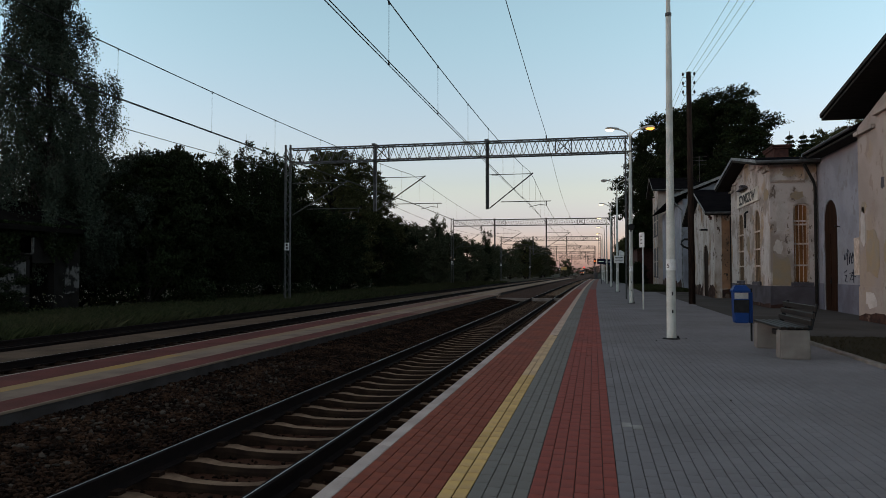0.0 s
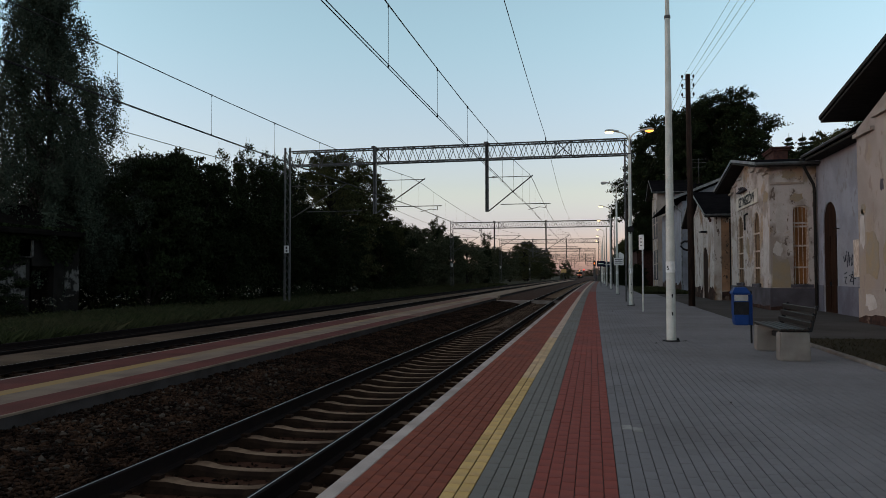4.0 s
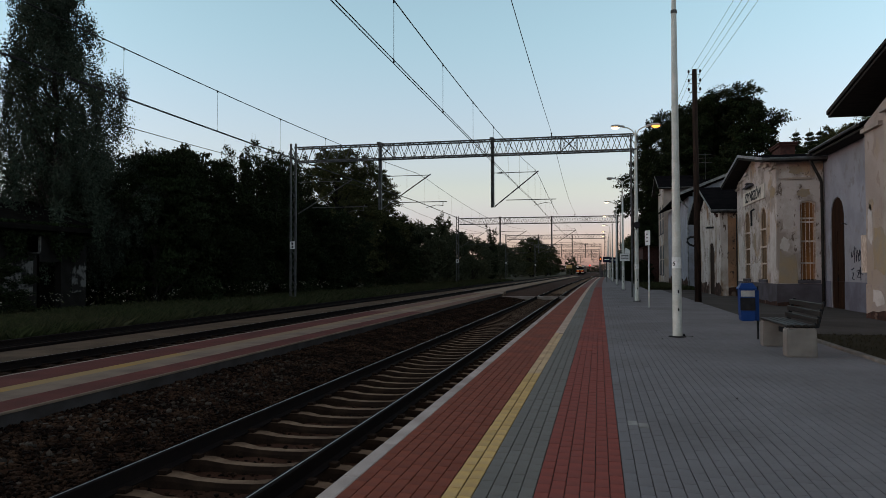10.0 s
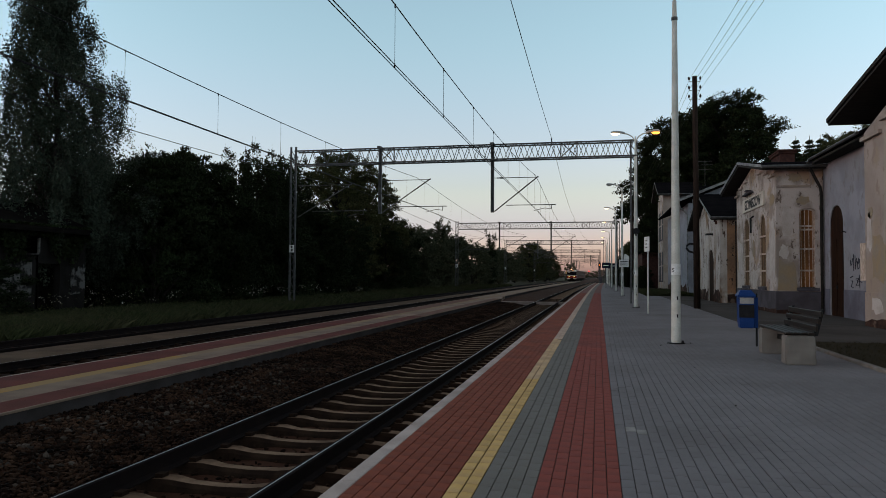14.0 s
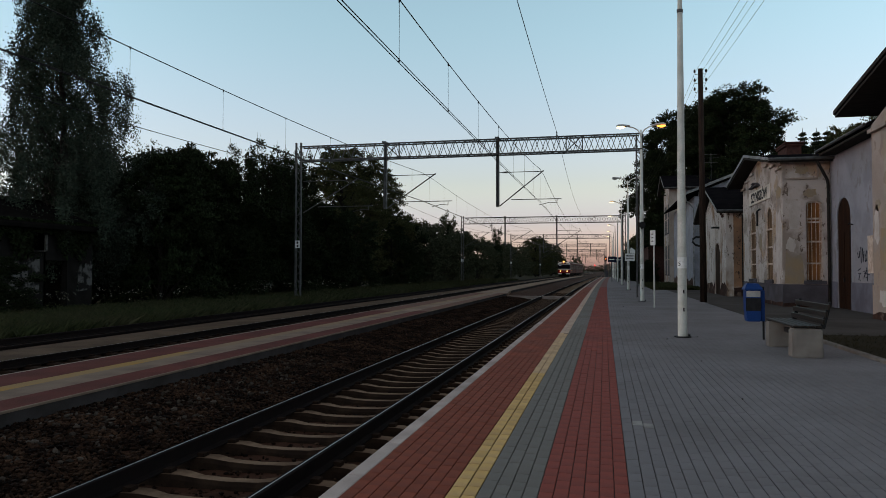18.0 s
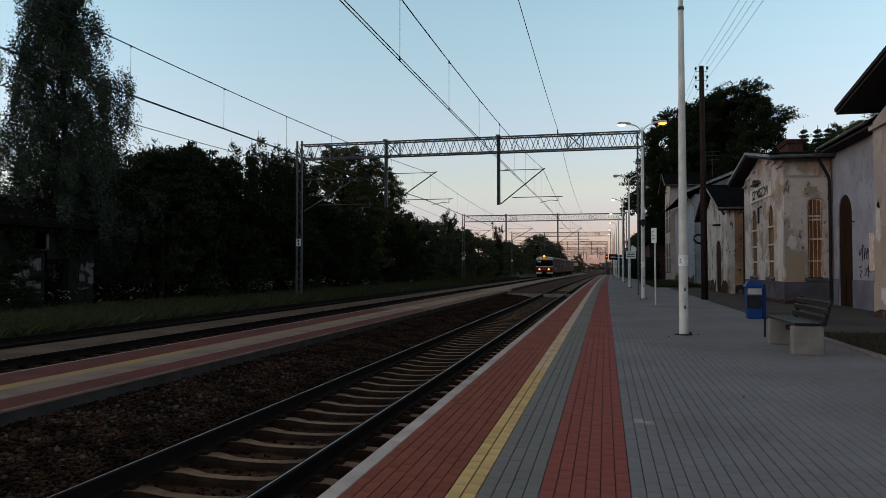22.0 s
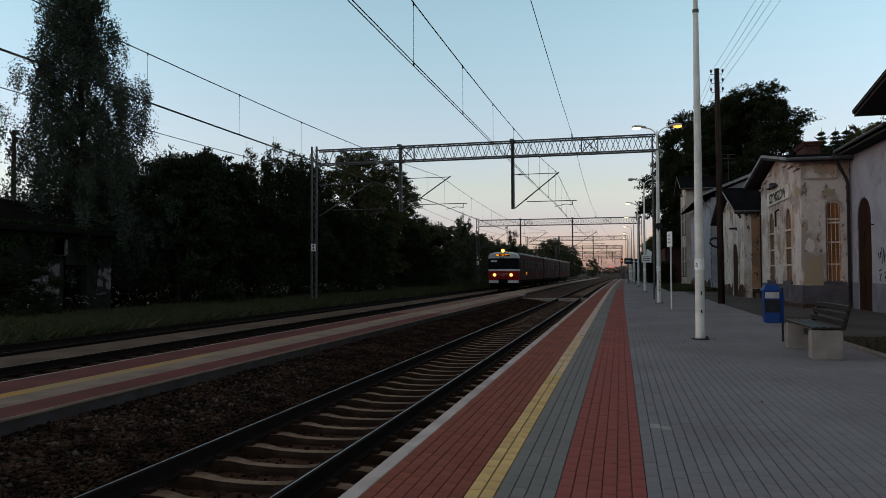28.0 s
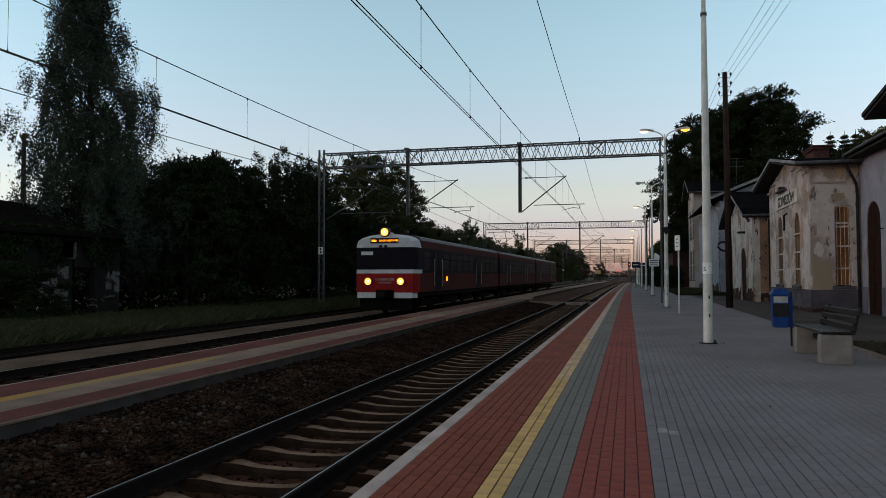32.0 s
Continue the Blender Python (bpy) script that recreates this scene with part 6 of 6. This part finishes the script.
# Near-black sheet standing for the unlit inside behind the openings.
part("interior_shade_panel", boxes((-26.3, -26.2, 24, 28.9, -0.6, 3.2)), M_DERELICT, rw)
part("roof", slab(bmesh.new(), [(-23.1, 21.2, 3.4), (-23.1, 29.7, 3.4), (-27, 29.7, 4.9), (-27, 21.2, 4.9)], 0.15), M_DARKROOF, rw)
part("chimney", boxes((-26.4, -25.6, 23.6, 24.4, 4.5, 5.9), bev=0.02), M_BRICK, rw)
wooden_pole(-33.0, 33.0, 9.6)

# far signals, boards and the shelter
sg = thing("signal_post", (0.35, 178, 0), "railway light signal showing a glowing lamp", "signal")
part("mast", tubes([(0, 0, -0.6), (0, 0, 4.4)], 0.09, 8), M_GALV, sg)
part("head", boxes((-0.3, 0.3, -0.1, 0.1, 3.6, 4.8), bev=0.02), M_BLACK, sg)
part("lamp", tubes([(0, -0.1, 4.2), (0, -0.2, 4.2)], 0.14, 10), M_SIGNAL, sg, "glowing orange lens")
for x, y in ((-3.7, 300),):
    s2 = thing("distant_signal", (x, y, 0), "distant red railway signal", "signal", "distant signals")
    part("mast", tubes([(0, 0, -0.6), (0, 0, 3.45)], 0.1, 8), M_GALV, s2)
    part("lamp", tubes([(0, -0.1, 3.45), (0, -0.3, 3.45)], 0.3, 10), M_SIGRED, s2, "glowing red lens")
rc = thing("relay_cabinet", (0.6, 178.4, 0), "dull grey relay cabinet with a pale notice beside the signal", "cabinet")
part("body", boxes((-0.45, 0.45, 0, 0.7, -0.65, 1.5), bev=0.04), M_CONCD, rc)
part("door", boxes((-0.36, 0.36, -0.03, 0, -0.4, 1.3), bev=0.01), M_PLINTH, rc)
part("roof", boxes((-0.55, 0.55, -0.12, 0.8, 1.5, 1.62), bev=0.02), M_CONCD, rc)
part("notice", boxes((0.0, 0.7, -0.06, -0.03, 1.7, 3.0), (0.3, 0.4, -0.03, 0.03, 1.6, 3.0)), M_ISLWHITE, rc, "pale notice plate")
yb = thing("yellow_board", (-11.6, 290, 0), "yellow trackside board on a post", "sign")
part("post", tubes([(0, 0, -0.6), (0, 0, 2.5)], 0.08, 6), M_GALV, yb)
part("plate", boxes((-1.1, 1.1, -0.05, 0.0, 2.3, 3.6)), M_YEL, yb)
for x, y, w in ((0.95, 92, 0.95), (1.9, 97, 1.2)):
    ib = thing("info_board", (x, y, 0), "dark blue station information board", "sign", "information boards")
    part("post", tubes([(0, 0, 0), (0, 0, 3.2)], 0.05, 8), M_GALV, ib)
    part("plate", boxes((-w / 2, w / 2, -0.12, -0.05, 2.5, 3.2)), M_BLUED, ib)
    part("bar", boxes((-w / 3, w / 3, -0.125, -0.12, 2.8, 2.9)), M_SIGN, ib)

# ---- the train ----
def band(bm, w, z0, z1, rings):
    """A closed band of the body: rings of (y, share of the width)."""
    rs = [[bm.verts.new((sx * w * k, y, z)) for sx, z in ((-1, z0), (1, z0), (1, z1), (-1, z1))] for y, k in rings]
    for a, b in zip(rs, rs[1:]):
        for i in range(4):
            bm.faces.new((a[i], a[(i + 1) % 4], b[(i + 1) % 4], b[i]))
    bm.faces.new(rs[0][::-1])
    bm.faces.new(rs[-1])
    bmesh.ops.recalc_face_normals(bm, faces=bm.faces[:])
    return bm


def arched_roof(bm, w, z0, rise, rings, n=10):
    rs = []
    for y, k, q in rings:
        rs.append([bm.verts.new((-w * k * math.cos(math.pi * i / n), y, z0 + rise * q * math.sin(math.pi * i / n) ** 0.6)) for i in range(n + 1)])
    for a, b in zip(rs, rs[1:]):
        for i in range(n):
            bm.faces.new((a[i], a[i + 1], b[i + 1], b[i]))
        bm.faces.new((a[0], b[0], b[n], a[n]))
    bm.faces.new(rs[0])
    bm.faces.new(rs[-1])
    bmesh.ops.recalc_face_normals(bm, faces=bm.faces[:])
    return bm


def build_train():
    tr = thing("electric_train", (-10.6, 30, -0.27), "red and white electric multiple unit train with lit headlights", "train")
    for car in range(3):
        a = car * 21.6
        b = a + 21.0
        nose = [(a, 0.93), (a + 0.12, 0.965), (a + 0.4, 0.995), (a + 0.8, 1.0)] if car == 0 else [(a, 1.0)]
        body = part("car_body", band(bmesh.new(), 1.44, 1.03, 1.9, nose + [(b, 1.0)]), M_TSIDE, tr, "red lower body side, its paint dimmed for shade")
        part("window_band", band(bmesh.new(), 1.437, 1.902, 3.08, nose + [(b, 1.0)]), M_TDARK, body, "dark upper body side")
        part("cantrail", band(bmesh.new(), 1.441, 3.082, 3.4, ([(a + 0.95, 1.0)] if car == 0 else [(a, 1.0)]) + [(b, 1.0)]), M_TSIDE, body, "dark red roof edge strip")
        part("roof", arched_roof(bmesh.new(), 1.4, 3.402, 0.3, [(a + (1.0 if car == 0 else 0), 1, 1), (b, 1, 1)]), M_TROOF, body, "grey arched roof")
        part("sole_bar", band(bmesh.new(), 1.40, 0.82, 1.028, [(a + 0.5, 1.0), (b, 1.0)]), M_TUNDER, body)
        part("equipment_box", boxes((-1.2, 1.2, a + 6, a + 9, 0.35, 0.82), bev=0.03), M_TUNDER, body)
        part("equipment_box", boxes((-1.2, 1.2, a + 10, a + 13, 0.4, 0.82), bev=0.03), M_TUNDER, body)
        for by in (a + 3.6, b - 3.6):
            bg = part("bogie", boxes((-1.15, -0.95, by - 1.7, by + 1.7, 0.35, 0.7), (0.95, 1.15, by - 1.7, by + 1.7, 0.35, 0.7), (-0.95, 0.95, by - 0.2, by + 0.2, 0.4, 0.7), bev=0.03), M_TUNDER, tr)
            for wy in (by - 1.3, by + 1.3):
                for s in (-1, 1):
                    part("wheel", tubes([(s * 0.7, wy, 0.47), (s * 0.82, wy, 0.47)], 0.47, 16), M_RUST, bg)
        # side windows and doors, both sides
        doors = [a + 3.2, a + 7.3, a + 13.2, a + 17.4]
        for s in (-1, 1):
            for d in doors[::2] if car != 1 else doors[::2]:
                dr = part("door", boxes(*[(min(s * 1.443, s * 1.452), max(s * 1.443, s * 1.452), d + o, d + o + 0.66, 1.05, 3.0) for o in (0.0, 0.68)], bev=0.003), M_TDARK, body, "dark sliding doors")
                for o in (-0.1, 1.4):
                    part("grab_rail", tubes([(s * 1.49, d + o, 1.25), (s * 1.49, d + o, 2.6)], 0.022, 6), M_TRIM, dr, "grey grab rail")
                part("pane", boxes(*[(min(s * 1.453, s * 1.458), max(s * 1.453, s * 1.458), d + o + 0.12, d + o + 0.54, 2.0, 2.85) for o in (0.0, 0.68)]), M_TGLASS, dr)
            y = a + 1.3
            while y < b - 1.4:
                if all(not (d - 1.2 < y < d + 1.5) for d in doors[::2]):
                    w = part("window", boxes((min(s * 1.438, s * 1.445), max(s * 1.438, s * 1.445), y, y + 1.15, 2.05, 2.9)), M_TGLASS, body, "dark side window")
                    part("window_rail", boxes((min(s * 1.446, s * 1.45), max(s * 1.446, s * 1.45), y, y + 1.15, 2.6, 2.63)), M_TUNDER, w)
                    y += 1.55
                else:
                    y += 0.3
            if car == 0:
                part("side_emblem", boxes((min(s * 1.442, s * 1.446), max(s * 1.442, s * 1.446), a + 5.6, a + 5.85, 1.52, 1.74)), M_LED, body, "small lit orange side display")
        if car < 2:
            part("gangway", boxes((-0.9, 0.9, b, b + 0.6, 0.9, 3.2)), M_TUNDER, tr, "black gangway bellows")
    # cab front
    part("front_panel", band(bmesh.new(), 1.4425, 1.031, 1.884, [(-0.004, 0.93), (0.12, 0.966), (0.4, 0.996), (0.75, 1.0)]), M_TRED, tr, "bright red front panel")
    part("front_stripe", band(bmesh.new(), 1.443, 1.885, 2.06, [(-0.006, 0.93), (0.12, 0.966), (0.4, 0.996), (0.8, 1.001), (1.1, 1.001)]), M_TWHITE, tr, "white front stripe")
    part("front_skirt", band(bmesh.new(), 1.4, 0.78, 1.027, [(-0.01, 0.93), (0.12, 0.965), (0.5, 0.995)]), M_TWHITE, tr, "white lower apron")
    cap = part("roof_cap", arched_roof(bmesh.new(), 1.447, 3.06, 0.64, [(-0.03, 0.93, 0.8), (0.12, 0.966, 0.9), (0.4, 0.996, 0.97), (1.0, 1.0, 1.0)]), M_TWHITE, tr, "white rounded cab roof cap")
    for x0, x1 in ((-1.22, -0.5), (-0.42, 0.38), (0.46, 1.22)):
        w = part("windscreen", boxes((x0, x1, -0.012, 0.0, 2.2, 2.98)), M_TGLASS, tr, "dark cab window")
    part("sun_blind", boxes((-1.12, -0.55, -0.018, -0.013, 2.72, 2.88)), M_TWHITE, tr, "pale sun blind")
    for x in (-0.75, 0.75):
        part("wiper", tubes([(x, -0.03, 2.15), (x + 0.25, -0.03, 2.75)], 0.012, 5), M_BLACK, tr)
    for x, z, r in ((-0.77, 1.53, 0.16), (0.77, 1.53, 0.16), (0.02, 3.75, 0.18)):
        h = part("headlight", tubes([(x, 0.15, z), (x, -0.05, z), (x, -0.09, z)], [r + 0.05, r + 0.05, r + 0.03], 18), M_BLACK if z > 3 else M_TRED, tr, "round headlight housing")
        part("lens", tubes([(x, -0.092, z), (x, -0.1, z)], r, 18), M_HEAD, h, "glowing warm lens")
        part("lamp_core", tubes([(x, -0.101, z), (x, -0.108, z)], r * 0.42, 14), M_HEADC, h)
    part("lamp_mount", boxes((-0.2, 0.25, 0.02, 0.6, 3.55, 3.75), bev=0.03), M_TWHITE, tr)
    d = part("destination_display", boxes((-0.66, 0.66, -0.06, -0.032, 3.24, 3.48)), M_BLACK, tr, "black display with orange letters")
    lettering("display_letters", "OPOLE GŁÓWNE", 0.115, Matrix.Translation((0.2, -0.064, 3.36)) @ pose(0, 0, 0, 90), M_LED, d)
    part("display_bar", *[boxes((-0.6, -0.56, -0.066, -0.061, 3.31, 3.41), (-0.54, -0.5, -0.066, -0.061, 3.31, 3.41), (-0.48, -0.44, -0.066, -0.061, 3.31, 3.41), (-0.42, -0.38, -0.066, -0.061, 3.31, 3.41))], M_LED, d)
    pl = part("unit_number", boxes(*[(-0.42 + i * 0.105, -0.4 + i * 0.105, -0.018, -0.008, 1.56, 1.68) for i in range(9)], *[(-0.38 + i * 0.105, -0.365 + i * 0.105, -0.018, -0.008, 1.58, 1.66) for i in range(8)], *[(-0.3 + i * 0.08, -0.265 + i * 0.08, -0.018, -0.008, 1.44, 1.49) for i in range(8)]), M_SIGNDULL, tr, "pale unreadable marks")
    # Solid dark block in place of the shade in the apron's cut-out.
    part("recess_shade_block", boxes((-0.42, 0.44, -0.03, 0.2, 0.72, 1.16), bev=0.02), M_TUNDER, tr)
    cp = part("coupler", boxes((-0.22, 0.22, -0.5, 0.3, 0.8, 1.12), (-0.35, 0.35, -0.12, 0.1, 0.78, 1.15), bev=0.03), M_TUNDER, tr, "near-black automatic coupler")
    part("coupler_face", boxes((-0.16, 0.16, -0.54, -0.5, 0.86, 1.06)), M_RUST, cp)
    part("rail_guard", boxes((-1.25, 1.25, 0.15, 0.25, 0.22, 0.78), bev=0.02), M_TUNDER, tr)
    part("horn", tubes([(0.95, 0.5, 3.75), (0.95, 0.15, 3.78)], [0.04, 0.09], 8), M_BLACK, tr)
    for x in (-0.12, 0.12):
        part("marker_lamp", tubes([(x - 0.05, -0.02, 3.1), (x - 0.05, -0.1, 3.1)], 0.07, 10), M_BLACK, tr)
    pg = part("pantograph", boxes((-0.8, 0.8, 29.0, 31.0, 3.78, 3.86)), M_BLACK, tr, "raised current collector")
    bm = bmesh.new()
    for s in (-1, 1):
        tube(bm, (s * 0.6, 29.2, 3.86), (s * 0.45, 30.9, 4.7), 0.03, n=6)
        tube(bm, (s * 0.45, 30.9, 4.7), (s * 0.5, 29.6, 5.45), 0.025, n=6)
    tube(bm, (-0.95, 29.6, 5.5), (0.95, 29.6, 5.5), 0.035, n=6)
    part("arm", bm, M_BLACK, pg)
    return tr


TRAIN = build_train()

def build_bird():
    """A swallow: spindle body with a forked tail, and two swept wings that beat."""
    bird = thing("bird", (60, -60, 12), "small dark swallow in flight", "bird")
    part("body", tubes([(0, 0.09, 0), (0, 0.06, 0.005), (0, 0, 0), (0, -0.06, 0)], [0.004, 0.018, 0.022, 0.008], 8), M_BLACK, bird, smooth=True)
    for s in (-1, 1):
        bm = bmesh.new()
        prism(bm, [(0, -0.05), (s * 0.03, -0.14), (s * 0.012, -0.05)], -0.002, 0.002, lambda u, v, d: (u, v, d))
        part("tail_feather", bm, M_BLACK, bird)
    wings = []
    for s in (-1, 1):
        bm = bmesh.new()
        prism(bm, [(0, 0.035), (s * 0.07, 0.055), (s * 0.17, -0.03), (s * 0.06, 0.0), (0, -0.025)], -0.003, 0.003, lambda u, v, d: (u, v, d))
        wings.append(part("wing", bm, M_BLACK, bird))
    return bird, wings


BIRD, WINGS = build_bird()

# ---- paving blocks, last ----
PLATFORM = bpy.data.objects["platform"]
pavers("red_paver", -1.722, 7, 3.6, 64, (M_REDE, M_REDEP), PLATFORM, "band of brownish red paving blocks", 280, wide=0.0974, gap=0.0022)
pavers("yellow_paver", -1.04, 2, 10.6, 17.2, (M_YELM, M_YELM), PLATFORM, "double row of yellow blocks, half paled for distance", 0, shift=0.15, gap=0.005, side=0.0044)
pavers("yellow_paver", -1.04, 2, 3.6, 10.45, (M_YEL, M_YELP), PLATFORM, "double row of yellow warning blocks", 60, shift=0.15, gap=0.006, side=0.0048)
pavers("cream_paver", -1.04, 2, 17.4, 64, (M_YELF, M_YELF), PLATFORM, "double row of yellow blocks paled to cream for distance", 0, shift=0.15, gap=0.004, side=0.004)
pavers("grey_paver", -0.84, 4, 3.6, 64, (M_GREYB, M_GREYBP), PLATFORM, "band of grey paving blocks", 240)
pavers("red_paver", -0.44, 6, 3.6, 64, (M_RED, M_REDP), PLATFORM, "band of red guide blocks", 280)
pavers("grey_paver", 0.16, 44, 3.6, 64, (M_GREY, M_GREYP), PLATFORM, "field of grey paving blocks", 300)
stones("ballast_stones", 38000, -6.62, -4.72, 3.5, 48, -0.487, 0.033, 12, "loose stones of the track ballast", 1.6, 0.19)
stones("loose_chippings", 600, -6.58, -5.1, 4, 14, -0.48, 0.042, 14, "larger pale stones on the ballast", 1.3, 0.19, M_CHIP)
stones("crib_stones", 5000, -4.75, -2.0, 3.5, 22, -0.565, 0.03, 13, "dark stones between the sleepers", 1.4)

part("replaced_paver", boxes((0.262, 0.358, 7.2, 7.398, -0.02, 0.0025), bev=0.003), M_REPLACED, PLATFORM, "paler replaced block")
part("replaced_paver", boxes((0.362, 0.458, 7.1, 7.298, -0.02, 0.002), bev=0.003), M_REPLACED, PLATFORM, "paler replaced block")
rng = np.random.RandomState(15)
lv = np.stack([rng.uniform(0.3, 4.4, 12), rng.uniform(8, 30, 12), np.full(12, 0.012)], 1)
lv[:2] = (0.95, 9.1, 0.012), (1.55, 15.4, 0.012)
lv[2:6] = (1.97, 16.8, 0.02), (2.0, 16.72, 0.012), (2.03, 16.9, 0.012), (1.5, 16.7, 0.012)
tagged(leaf_cloud("fallen_leaves", lv, 0.02, M_BARK, None, 16), "few dry leaves lying on the paving", "leaves", kind="stuff")


def motions():
    way = [(0, 474), (3, 410), (6, 350), (9, 300), (11, 268), (13, 238), (14.5, 216), (16.5, 188), (18, 170), (20, 150.5), (22, 121), (23.5, 105.5), (25, 92.5), (26.5, 78),
           (28, 65.3), (29, 56.2), (30, 47.4), (31, 38.8), (32, 30.5)]
    walk(TRAIN, [(t, pose(-10.6 + bend(y), y, -0.27, 0, 0, math.degrees(math.atan(bend(y) - bend(y + 1))))) for t, y in way])

    # the bird darts from behind the station roof into the trees
    flight = [(0, (60, -60, 14)), (9.5, (11.6, 18.5, 9.6)), (10.0, (8.68, 23.17, 8.79)), (10.1, (8.17, 24.08, 8.83)), (10.2, (7.58, 24.98, 8.78)), (10.3, (6.93, 25.86, 8.89)), (10.4, (6.25, 26.73, 8.86)),
              (10.5, (5.55, 27.61, 8.6)), (10.7, (4.04, 29.35, 8.24)), (11.1, (4.2, 50, 8)), (12, (12.5, 96, 10)), (32, (14, 104, 9))]
    walk(BIRD, [(t, pose(*at, 0, 8 if t < 10.2 else -25, 36 if t < 11 else -8)) for t, at in flight])
    for wing, side in zip(WINGS, (-1, 1)):
        beat = [(0, 0)] + [(9.8 + 0.1 * k, (38, -12, 8, -6, 30, -20)[k % 6]) for k in range(12)] + [(32, 0)]
        walk(wing, [(t, pose(0, 0, 0, 0, -side * a, 0)) for t, a in beat])


motions()
